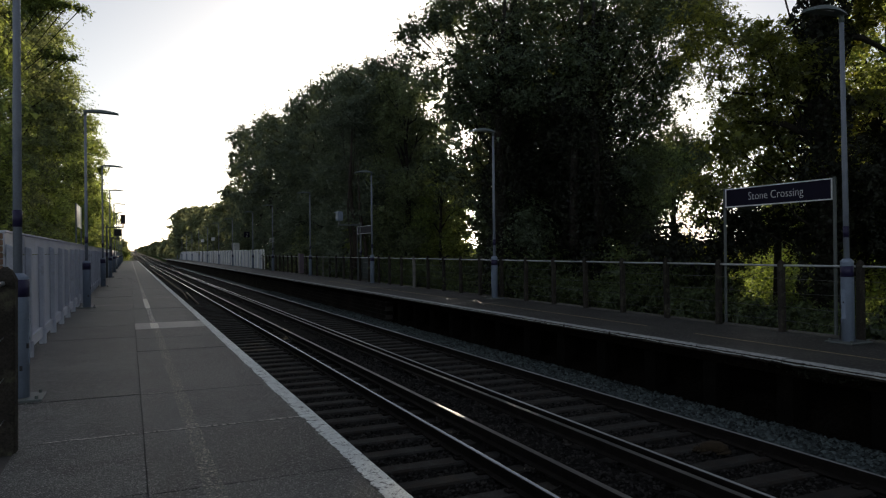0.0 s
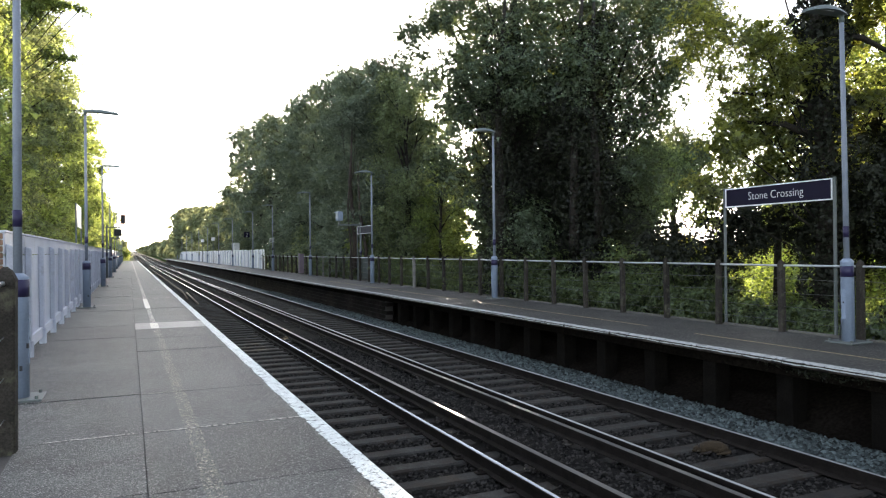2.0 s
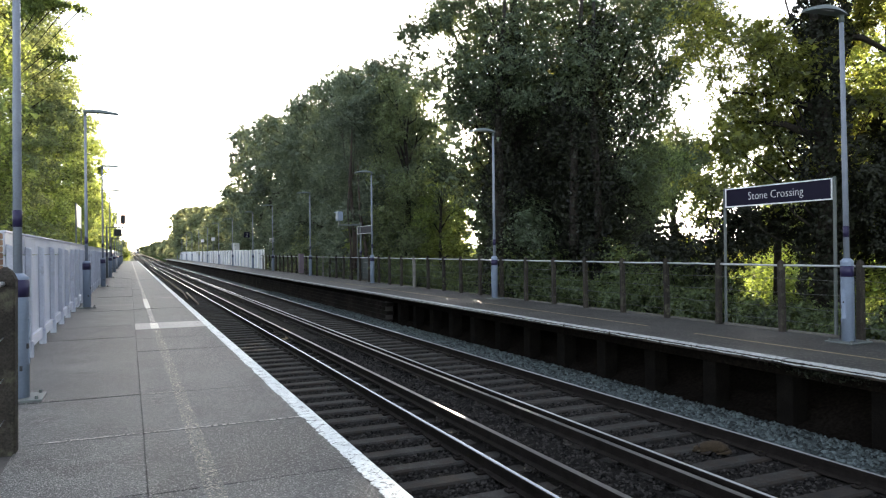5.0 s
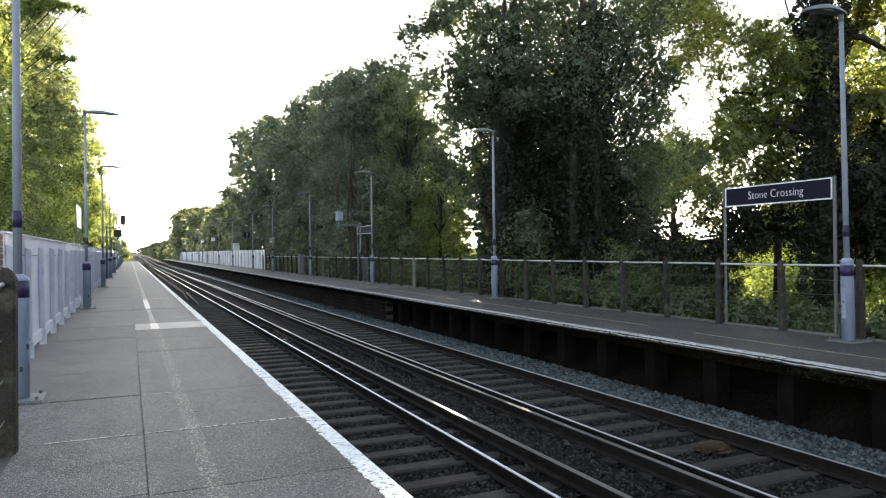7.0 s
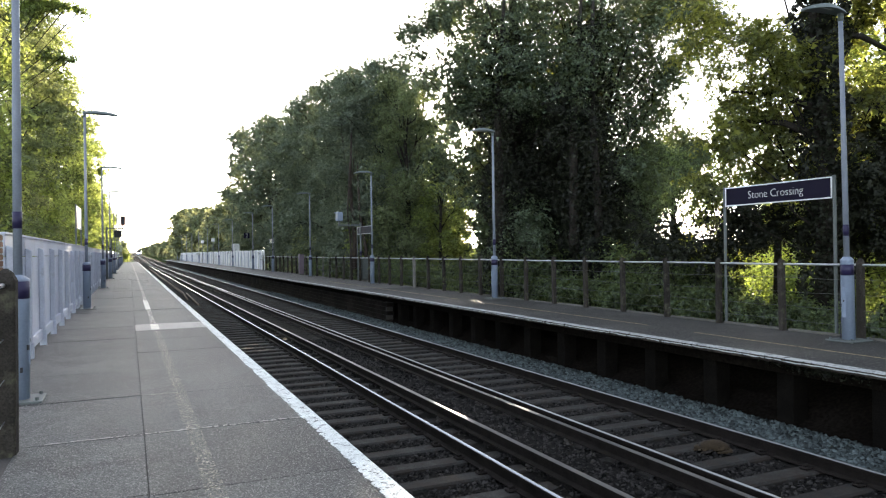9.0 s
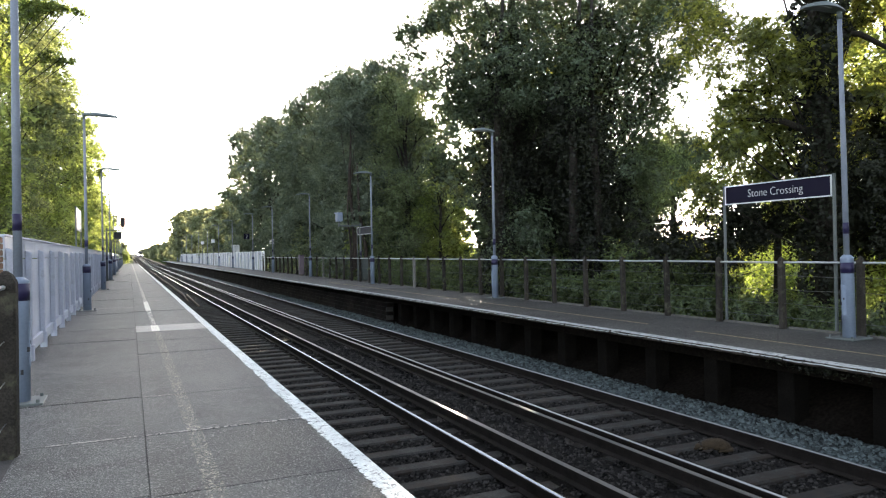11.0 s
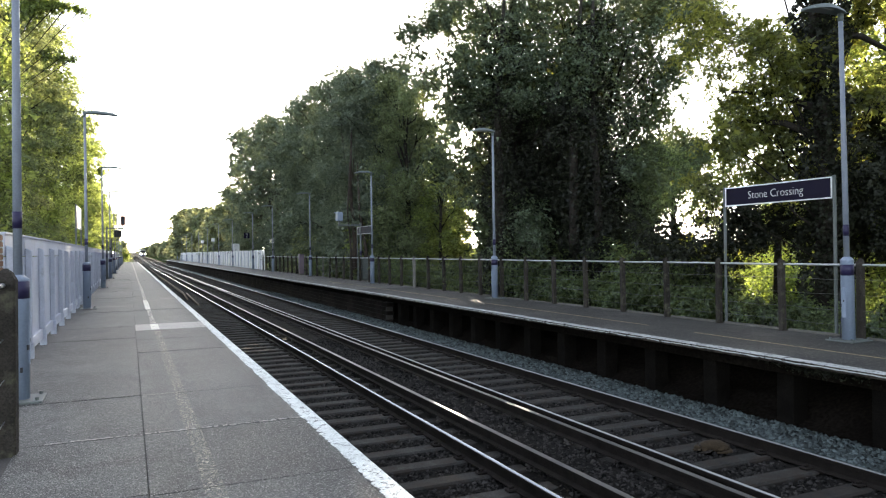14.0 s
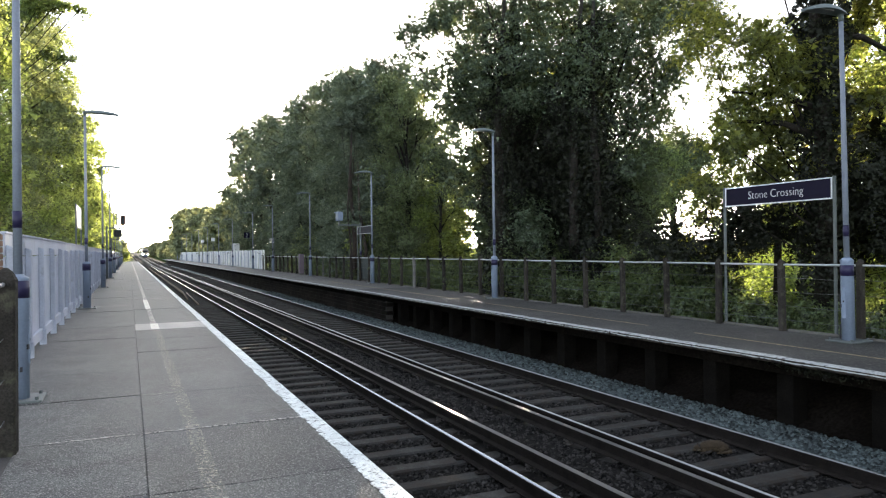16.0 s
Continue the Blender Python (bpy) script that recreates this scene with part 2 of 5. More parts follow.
M_FURD = surf("fox_dark_fur", (0.03, 0.023, 0.018), 0.9, 0.3, 14, 160, 0.4, 0.5, own=True)
M_TRAINW = surf("train_white_paint", (0.16, 0.16, 0.175), 0.35, 0.08, 0.6, 20, 0.05, 0.0, own=True)
M_TRAINB = surf("train_navy_paint", (0.03, 0.035, 0.09), 0.35, 0.08, 0.6, 20, 0.05, 0.0, own=True)
M_TRAINY = surf("train_cab_paint", (0.17, 0.155, 0.125), 0.4, 0.08, 0.6, 20, 0.05, 0.0, own=True)
M_TRAING = surf("train_dark_glass", (0.015, 0.017, 0.02), 0.12, 0.05, 1, 20, 0.02, 0.0, own=True)
M_TRAINU = surf("train_underframe", (0.05, 0.048, 0.045), 0.8, 0.2, 2, 20, 0.2, 0.2, own=True)
M_HEADLIGHT = glow("headlight_glow", (1.0, 0.95, 0.85), 60.0)
M_HOOD = surf("brown_casing", (0.2, 0.07, 0.05), 0.5, 0.1, 4, 40, 0.1, 0.0)
M_CABI = surf("mauve_paint", (0.15, 0.115, 0.14), 0.6, 0.15, 3, 40, 0.1, 0.05)
M_BOARD = surf("weathered_board", (0.05, 0.048, 0.055), 0.7, 0.1, 3, 40, 0.1, 0.0, spec=0.15)


# ---- helpers of this scene ----
def thing(name, at=(0, 0, 0), label="", category="", group="", kind="", rz=0.0):
    ob = new(name)
    ob.empty_display_size = 0.2
    ob.matrix_basis = pose(*at, 0, 0, rz)
    return tagged(ob, label, category, group, kind)


def part(name, bm, material, parent=None, label=""):
    if isinstance(bm, bpy.types.Mesh):
        me = bm
    else:
        me = bpy.data.meshes.new(name)
        bm.to_mesh(me)
        bm.free()
    if not me.materials:
        me.materials.append(material)
    ob = new(name, me)
    if parent is not None:
        ob.parent = parent
    if label:
        ob["label"] = label
    return ob


def box(x0, x1, y0, y1, z0, z1, bevel=0.0, bm=None):
    own = bmesh.new()
    bmesh.ops.create_cube(own, size=1.0, matrix=Matrix.Translation(((x0 + x1) / 2, (y0 + y1) / 2, (z0 + z1) / 2)) @ Matrix.Diagonal((x1 - x0, y1 - y0, z1 - z0, 1)))
    if bevel:
        bmesh.ops.bevel(own, geom=own.edges[:], offset=bevel, segments=1, affect="EDGES")
    if bm is None:
        return own
    me = bpy.data.meshes.new("tmp")
    own.to_mesh(me)
    own.free()
    bm.from_mesh(me)
    bpy.data.meshes.remove(me)
    return bm


def tube_data(points, radii, sides=8, cap=True):
    """Vertices and faces of a tapered tube along points."""
    pts = [Vector(p) for p in points]
    vs, fs = [], []
    for i, p in enumerate(pts):
        d = (pts[min(i + 1, len(pts) - 1)] - pts[max(i - 1, 0)]).normalized()
        a = d.orthogonal().normalized() if abs(d.z) > 0.9 else d.cross(Vector((0, 0, 1))).normalized()
        b = d.cross(a)
        for k in range(sides):
            w = 2 * math.pi * k / sides
            vs.append(p + (a * math.cos(w) + b * math.sin(w)) * radii[i])
    for i in range(len(pts) - 1):
        for k in range(sides):
            k2 = (k + 1) % sides
            fs.append((i * sides + k, i * sides + k2, (i + 1) * sides + k2, (i + 1) * sides + k))
    if cap:
        fs.append(tuple(range(sides - 1, -1, -1)))
        fs.append(tuple((len(pts) - 1) * sides + k for k in range(sides)))
    return vs, fs


def tubes(name, runs, sides=8, smooth=True):
    vs, fs = [], []
    for points, radii in runs:
        v, f = tube_data(points, radii, sides)
        o = len(vs)
        vs += v
        fs += [tuple(i + o for i in q) for q in f]
    me = bpy.data.meshes.new(name)
    me.from_pydata(vs, [], fs)
    if smooth:
        me.polygons.foreach_set("use_smooth", [len(p.vertices) == 4 for p in me.polygons])
    return me


def prism(profile, axis_len, name="prism", axis="y", start=0.0):
    """A profile in (x, z) drawn out along y."""
    n = len(profile)
    vs = [(x, start, z) for x, z in profile] + [(x, start + axis_len, z) for x, z in profile]
    fs = [(i, (i + 1) % n, n + (i + 1) % n, n + i) for i in range(n)] + [tuple(range(n - 1, -1, -1)), tuple(range(n, 2 * n))]
    me = bpy.data.meshes.new(name)
    me.from_pydata(vs, [], fs)
    bm = bmesh.new()
    bm.from_mesh(me)
    bmesh.ops.recalc_face_normals(bm, faces=bm.faces[:])
    bm.to_mesh(me)
    bm.free()
    return me


# places on the ground that the low sun reaches through the wood, and how wide each gap is
SUN_GAPS = (((10.85, 22.0, 0.8), 0.08), ((11.0, 22.0, 0.86), 0.07), ((11.12, 22.05, 0.78), 0.05), ((10.92, 22.0, 0.68), 0.05), ((9.3, 17.3, 0.0), 0.05), ((4.2, 9.29, -0.84), 0.12), ((11.4, 37.4, 1.1), 0.4), ((11.5, 37.6, 2.3), 0.4))


def sunlit(leafs, at):
    """Drops the leaves that would stand in the gaps in the canopy."""
    keep = np.ones(len(leafs), bool)
    mid = leafs.mean(axis=1) + np.asarray(at)
    way = np.asarray(SUN_DIR)
    for spot, wide in SUN_GAPS:
        d = mid - np.asarray(spot)
        along = d @ way
        keep &= np.linalg.norm(d - along[:, None] * way, axis=1) > wide
    return leafs[keep]


def quads_mesh(name, verts):
    """A mesh of separate faces from an (n, corners, 3) array."""
    n, k = len(verts), verts.shape[1]
    me = bpy.data.meshes.new(name)
    me.vertices.add(n * k)
    me.loops.add(n * k)
    me.polygons.add(n)
    me.vertices.foreach_set("co", np.asarray(verts, np.float32).reshape(-1))
    me.loops.foreach_set("vertex_index", np.arange(n * k, dtype=np.int32))
    me.polygons.foreach_set("loop_start", np.arange(0, n * k, k, dtype=np.int32))
    me.update(calc_edges=True)
    return me


def leaf_quads(centres, size, rng, droop=0.35, facing=None, slim=False):
    """Pointed leaves round the centres; facing gives the way that most of a tuft looks."""
    n = len(centres)
    nrm = rng.normal(size=(n, 3))
    if facing is None:
        nrm[:, 2] = np.abs(nrm[:, 2]) + droop
    else:
        nrm = nrm * 0.5 + facing
        nrm[:, 2] += 0.2
    nrm /= np.linalg.norm(nrm, axis=1)[:, None]
    a = np.cross(nrm, rng.normal(size=(n, 3)))
    a /= np.linalg.norm(a, axis=1)[:, None] + 1e-9
    b = np.cross(nrm, a)
    s = size * rng.uniform(0.6, 1.35, (n, 1))
    if slim:
        base = centres - a * s * 0.45
        return np.stack([base - b * s * 0.36, base + b * s * 0.36, centres + a * s * 0.67], axis=1)
    tip, base = centres + a * s * 0.62, centres - a * s * 0.5
    s1, s2 = centres + b * s * 0.36 - nrm * s * 0.08, centres - b * s * 0.36 - nrm * s * 0.08
    return np.stack([base, s1, tip, s2], axis=1)


def clump_points(lobes, n_clumps, per, rng, clump=0.45, shell=0.55):
    """Leaf places and the way they face: drooping twigs spread through the outer part of the lobes (x, y, z, rx, ry, rz)."""
    lobes = np.asarray(lobes, float)
    w = (lobes[:, 3] * lobes[:, 4] * lobes[:, 5]) ** 0.67
    pick = rng.choice(len(lobes), n_clumps, p=w / w.sum())
    d = rng.normal(size=(n_clumps, 3))
    d /= np.linalg.norm(d, axis=1)[:, None]
    r = shell + (1 - shell) * rng.uniform(0, 1, (n_clumps, 1)) ** 0.7
    r = r * rng.uniform(0.8, 1.15, (n_clumps, 1))
    c = lobes[pick, :3] + d * r * lobes[pick, 3:]
    size = clump * rng.uniform(0.6, 1.45, (n_clumps, 1, 1, 1))
    twigs = max(2, per // 8)
    lp = max(2, round(per / twigs))
    way = d[:, None, None, :] * 0.65 + rng.normal(size=(n_clumps, twigs, 1, 3)) * np.array([0.8, 0.8, 0.5])
    way /= np.linalg.norm(way, axis=3)[..., None]
    long = size * rng.uniform(0.55, 1.6, (n_clumps, twigs, 1, 1))
    u = (np.arange(lp)[None, None, :, None] + rng.uniform(0, 1, (n_clumps, twigs, lp, 1))) / lp * 0.92 + 0.08
    at = c[:, None, None, :] + way * long * u + rng.normal(size=(n_clumps, twigs, lp, 3)) * size * 0.085
    at[..., 2:] -= 0.38 * long * u * u
    face = way * 0.25 + d[:, None, None, :] * 0.45 + np.array([0, 0, 0.5]) + np.zeros_like(at)
    return at.reshape(-1, 3), face.reshape(-1, 3)


def tree(at, height, radius, leaves, leaf, seed, material, label, low=0.12, stems=1, lobes_n=14, lean=(0, 0), group="trees by the line", clump=0.62, per=80, trunk=0.017, flat=1.0):
    """A broad-leaved tree: trunk, limbs and a crown of leaf tufts."""
    rng = np.random.default_rng(seed)
    leaves, leaf, per = int(leaves * 1.7), leaf * 0.77, int(per * 1.7)
    ob = thing("tree", at, label, "tree", group)
    lobes, runs = [], []
    r0 = height * trunk
    for s in range(stems):
        ox, oy = (rng.uniform(-1, 1, 2) * radius * 0.22 if stems > 1 else (0, 0))
        top = np.array([ox * 2 + lean[0], oy * 2 + lean[1], height * 0.86])
        pts = [np.array([ox, oy, -0.3]), np.array([ox * 1.2 + lean[0] * 0.1, oy * 1.2, height * 0.2]), np.array([ox * 1.5 + lean[0] * 0.4, oy * 1.5 + lean[1] * 0.4, height * 0.5]), top]
        pts = [p + np.append(rng.normal(size=2) * 0.12 * (i > 0), 0) for i, p in enumerate(pts)]
        k = r0 / stems ** 0.4
        runs.append((pts, [k * 1.25, k * 0.9, k * 0.6, k * 0.15]))
        m = lobes_n // stems
        for i in range(m):
            f = low + (0.93 - low) * (i + 0.5) / m
            ang = 2.4 * i + rng.uniform(-0.5, 0.5) + s * 2.1
            wide = radius * (0.35 + 0.65 * math.sin(math.pi * min(1, (f * 0.85 + 0.12)))) * rng.uniform(0.75, 1.0)
            out = wide * 0.62
            c = np.array([ox * 1.5 + lean[0] * f + math.cos(ang) * out, oy * 1.5 + lean[1] * f + math.sin(ang) * out, height * f])
            rad = radius * rng.uniform(0.3, 0.46) * (1.15 - 0.4 * f)
            lobes.append((*c, rad, rad, rad * 0.85 * flat))
            j = np.array(pts[1]) + (np.array(pts[3]) - np.array(pts[1])) * max(0.0, min(0.9, f - 0.22))
            mid = (j + c) / 2 + np.array([0, 0, rad * 0.25])
            runs.append(([j, mid, c], [k * 0.38, k * 0.24, 0.02]))
            for _ in range(2):
                e = c + rng.normal(size=3) * rad * 0.6
                runs.append(([mid, (mid + e) / 2 + rng.normal(size=3) * 0.1, e], [k * 0.16, k * 0.1, 0.012]))
    part("trunk", tubes("trunk", runs, 7), M_BARK, ob)
    pts, way = clump_points(lobes, leaves // per, per, rng, clump)
    keep = pts[:, 2] > 0.05
    core = np.concatenate([np.asarray(q[:3]) + rng.normal(size=(leaves // 6 // len(lobes), 3)) * np.asarray(q[3:]) * 0.36 for q in lobes])
    core = core[core[:, 2] > 0.05]
    leafs = np.concatenate([leaf_quads(pts[keep], leaf, rng, facing=way[keep], slim=True), leaf_quads(core, leaf * 2.0, rng, slim=True)])
    part("crown", quads_mesh("crown", sunlit(leafs, at)), material, ob)
    return ob


def lobed_tree(at, lobes, top, leaves, leaf, seed, material, label, bark=None, girth=0.22, clump=0.5, per=70, ivy=0, fat=1.3, extra=4, stems=(), limbs=(), ivy_top=0.62):
    """A tree whose crown is given as lobes (x, y, z, radius) in the world; limbs reach from the trunk into each."""
    rng = np.random.default_rng(seed)
    leaves, leaf, per = int(leaves * 1.7), leaf * 0.77, int(per * 1.7)
    ob = thing("tree", at, label, "tree", "trees by the line")
    rel = [(x - at[0], y - at[1], z - at[2], r) for x, y, z, r in lobes]
    zmax = max(z for _, _, z, _ in rel)
    wide = max(abs(x) + abs(y) for x, y, _, _ in rel) * 0.6
    for i in range(extra):
        a = i * 2.4
        f = i / max(1, extra - 1)
        rel.append((math.cos(a) * wide * (1 - f) * 0.9, math.sin(a) * wide * (1 - f) * 0.9, zmax + (top - zmax) * (0.25 + 0.6 * f), wide * (0.42 - 0.15 * f)))
    runs = [([(0, 0, -0.4), (0.1, 0, top * 0.25), (-0.1, 0.1, top * 0.55), (0, 0, top * 0.92)], [girth * 1.3, girth, girth * 0.65, 0.04])]
    for x, y, g in stems:
        sx, sy = x - at[0], y - at[1]
        runs.append(([(sx, sy, -0.4), (sx + 0.12, sy, top * 0.2), (sx * 0.8 - 0.1, sy * 0.8, top * 0.42), (sx * 0.5, sy * 0.5, top * 0.7)], [g * 1.2, g, g * 0.8, 0.05]))
    for z0, x, y, z in limbs:
        e = np.array([x - at[0], y - at[1], z - at[2]])
        b = np.array([0, 0, z0 - at[2]])
        runs.append(([b, b * 0.55 + e * 0.45 + np.array([0, 0, 0.18]), e], [girth * 0.45, girth * 0.32, girth * 0.12]))
    for x, y, z, r in rel:
        c = np.array([x, y, z])
        j = np.array([0, 0, max(0.6, z * 0.62 - 0.15 * math.hypot(x, y))])
        mid = j * 0.5 + c * 0.5 + rng.normal(size=3) * 0.15 + np.array([0, 0, -0.1])
        thin = min(1.0, r / 1.4) * girth
        runs.append(([j, mid, c], [thin * 0.3, thin * 0.18, 0.015]))
        for _ in range(4):
            e = c + rng.normal(size=3) * r * 0.55
            runs.append(([c * 0.65 + mid * 0.35, (c + e) / 2 + rng.normal(size=3) * 0.06, e], [thin * 0.12, thin * 0.07, 0.007]))
    part("trunk", tubes("trunk", runs, 7), bark or M_BARK, ob)
    ell = [(x, y, z, r * fat, r * fat, r * fat * 0.92) for x, y, z, r in rel]
    pts, way = clump_points(ell, leaves // per, per, rng, clump, 0.25)
    area = sum(q[3] ** 2 for q in ell)
    core = np.concatenate([np.asarray(q[:3]) + rng.normal(size=(int(leaves / 8 * q[3] ** 2 / area), 3)) * np.asarray(q[3:]) * 0.34 for q in ell])
    leafs = np.concatenate([leaf_quads(pts, leaf, rng, facing=way, slim=True), leaf_quads(core, leaf * 2.0, rng, slim=True)])
    part("crown", quads_mesh("crown", sunlit(leafs, at)), material, ob)
    if ivy:
        n = ivy * 450
        z = rng.uniform(0.1, top * ivy_top, n)
        a = rng.uniform(0, 2 * math.pi, n)
        bulge = 1 + 0.35 * np.sin(z * 2.3 + a * 2) + 0.2 * np.sin(z * 5.1 - a)
        r = (girth + 0.22) * bulge * rng.uniform(0.75, 1.05, n)
        which = rng.integers(0, 1 + len(stems), n)
        shift = np.zeros((n, 2))
        for k, (x, y, _) in enumerate(stems, 1):
            sx, sy = x - at[0], y - at[1]
            up = z / top
            shift[which == k, 0] = np.interp(up, (0, 0.2, 0.42, 0.7), (sx, sx + 0.12, sx * 0.8 - 0.1, sx * 0.5))[which == k]
            shift[which == k, 1] = np.interp(up, (0, 0.2, 0.42, 0.7), (sy, sy, sy * 0.8, sy * 0.5))[which == k]
        pts = np.stack([np.cos(a) * r + shift[:, 0], np.sin(a) * r + shift[:, 1], z], 1)
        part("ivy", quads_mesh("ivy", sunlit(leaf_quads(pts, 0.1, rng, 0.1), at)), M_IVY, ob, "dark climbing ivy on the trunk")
    return ob


def shrub(at, height, radius, leaves, leaf, seed, material, label="dense green shrub growing behind the fence", group="undergrowth behind the fence"):
    rng = np.random.default_rng(seed)
    ob = thing("shrub", at, label, "shrub", group)
    lobes, runs = [], []
    for i in range(6):
        a = i * 1.05 + rng.uniform(-0.3, 0.3)
        o = radius * rng.uniform(0.2, 0.6)
        z = height * rng.uniform(0.35, 0.72)
        lobes.append((math.cos(a) * o, math.sin(a) * o, z, radius * 0.55, radius * 0.55, height * 0.34))
        runs.append(([(0, 0, -0.1), (math.cos(a) * o * 0.5, math.sin(a) * o * 0.5, z * 0.6), (math.cos(a) * o, math.sin(a) * o, z * 1.25)], [0.025, 0.016, 0.006]))
    part("stem", tubes("stem", runs, 5), M_BARK, ob)
    pts, way = clump_points(lobes, leaves // 24, 24, rng, 0.24 * radius, 0.3)
    part("foliage", quads_mesh("foliage", sunlit(leaf_quads(pts, leaf, rng, facing=way, slim=True), at)), material, ob)
    return ob


# ---- ground, ballast, platforms ----
EDGE = 1.53          # near platform edge
FAR_EDGE = 7.72      # far platform edge
RAILS = (2.24, 3.74, 5.58, 7.10)
SHOES = (4.20, 5.19)
RAIL_Z = -0.915
END_NEAR, END_FAR = 150.0, 190.0


def grade(y):
    """The line climbs gently past the station."""
    return max(0.0, y - 150.0) * 0.005


def ground():
    """One sheet: the bank beside the near platform, the track bed, and the wood floor and meadow beyond the far platform."""
    prof = [(-2500, 4), (-60, 0.4), (-9, -0.1), (-1.75, -0.15), (-1.3, -1.3), (9.96, -1.3), (10.3, -0.4), (11.0, -0.28), (16, -0.5), (30, -1.6), (70, -2.5), (2500, -2.5)]
    ys = [-400, -60, -20, 0, 20, 40, 60, 90, 130, 150, 180, 260, 400, 700, 1300, 3200]
    vs = [(x, y, z + grade(min(y, 1600))) for y in ys for x, z in prof]
    n = len(prof)
    fs = [(j * n + i, j * n + i + 1, (j + 1) * n + i + 1, (j + 1) * n + i) for j in range(len(ys) - 1) for i in range(n - 1)]
    me = bpy.data.meshes.new("ground")
    me.from_pydata(vs, [], fs)
    tagged(part("ground", me, M_GRASS), "rough grass and bare wood floor beside the railway", "ground", kind="structure")


def ballast_bed():
    """Track bed with a low crown under each track."""
    xs = np.array([1.3, 1.6, 2.0, 2.6, 3.4, 3.95, 4.3, 4.7, 5.1, 5.4, 6.0, 6.7, 7.3, 7.6, 8.0, 8.4, 8.75, 9.0])
    zs = np.array([-1.12, -1.12, -1.125, -1.125, -1.125, -1.115, -1.06, -1.055, -1.06, -1.115, -1.125, -1.125, -1.08, -1.04, -1.04, -1.12, -1.2, -1.28])
    ys = np.concatenate([np.arange(-40, 2, 2.0), np.arange(2, 30, 0.25), np.arange(30, 100, 2.0), np.arange(100, 1601, 50.0)])
    vs, fs = [], []
    n = len(xs)
    for y in ys:
        for x, z in zip(xs, zs):
            vs.append((x, y, z + grade(y) + 0.018 * noise.noise(Vector((x * 3, y * 3, 0)))))
    for j in range(len(ys) - 1):
        fs += [(j * n + i, j * n + i + 1, (j + 1) * n + i + 1, (j + 1) * n + i) for i in range(n - 1)]
    me = bpy.data.meshes.new("track_bed")
    me.from_pydata(vs, [], fs)
    sh = bpy.data.meshes.new("ballast_shoulder")
    sv, sf = [], []
    for j in range(200):
        y = -20 + j * 1.0
        sv += [(7.27 + 0.05 * noise.noise(Vector((0, y, 3))), y, -1.078), (7.6, y, -1.03), (8.0, y, -1.03), (8.3 + 0.1 * noise.noise(Vector((9, y, 3))), y, -1.085)]
        if j:
            k = 4 * j
            sf += [(k - 4 + i, k - 3 + i, k + 1 + i, k + i) for i in range(3)]
    sh.from_pydata(sv, [], sf)
    tagged(part("ballast_shoulder", sh, M_BALL2), "pale fresh ballast heaped along the platform foot", "track bed", kind="structure")
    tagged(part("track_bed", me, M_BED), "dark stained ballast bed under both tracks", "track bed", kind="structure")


def stones(name, areas, size, seed, material, label, cribs=()):
    """Loose angular stones strewn over areas (x0, x1, y0, y1, per square metre, z)."""
    rng = np.random.default_rng(seed)
    cs = []
    for x0, x1, y0, y1, dens, z in areas:
        k = int((x1 - x0) * (y1 - y0) * dens)
        c = np.stack([rng.uniform(x0, x1, k), rng.uniform(y0, y1, k), np.full(k, z) + rng.uniform(-0.012, 0.02, k)], 1)
        for tx, first in cribs:
            on = (np.abs(c[:, 0] - tx) < 1.27) & (np.abs((c[:, 1] - first + 0.3225) % 0.645 - 0.3225) < 0.15)
            c = c[~on]
        cs.append(c)
    c = np.concatenate(cs)
    n = len(c)
    base = np.array([(1, 0, -0.4), (0, 1, -0.4), (-1, 0, -0.4), (0, -1, -0.4), (0.1, 0.1, 0.8), (0, 0, -0.7), (0.7, 0.65, 0.45), (-0.7, -0.6, 0.4)], float)
    tri = [(0, 6, 4), (6, 1, 4), (1, 2, 4), (2, 7, 4), (7, 3, 4), (3, 0, 4), (0, 1, 6), (2, 3, 7)]
    v = base[None] * rng.uniform(0.6, 1.25, (n, 8, 1)) * (size * rng.uniform(0.55, 1.3, (n, 1, 1)))
    turn, lean = rng.uniform(0, 2 * math.pi, n), rng.normal(size=(n, 2)) * 0.25
    q = np.zeros((n, 3, 3))
    q[:, 0, 0], q[:, 0, 1], q[:, 1, 0], q[:, 1, 1], q[:, 2, 2] = np.cos(turn), -np.sin(turn), np.sin(turn), np.cos(turn), 1
    q[:, 2, :2] = lean
    v = np.einsum("nij,nkj->nki", q, v) * np.array([1, 1, 0.8]) + c[:, None, :]
    f = np.array(tri)[None] + (np.arange(n) * 8)[:, None, None]
    me = bpy.data.meshes.new(name)
    nv, nf = n * 8, n * len(tri)
    me.vertices.add(nv)
    me.loops.add(nf * 3)
    me.polygons.add(nf)
    me.vertices.foreach_set("co", v.astype(np.float32).reshape(-1))
    me.loops.foreach_set("vertex_index", f.astype(np.int32).reshape(-1))
    me.polygons.foreach_set("loop_start", np.arange(0, nf * 3, 3, dtype=np.int32))
    me.update(calc_edges=True)
    tagged(part(name, me, material), label, "ballast", kind="stuff")


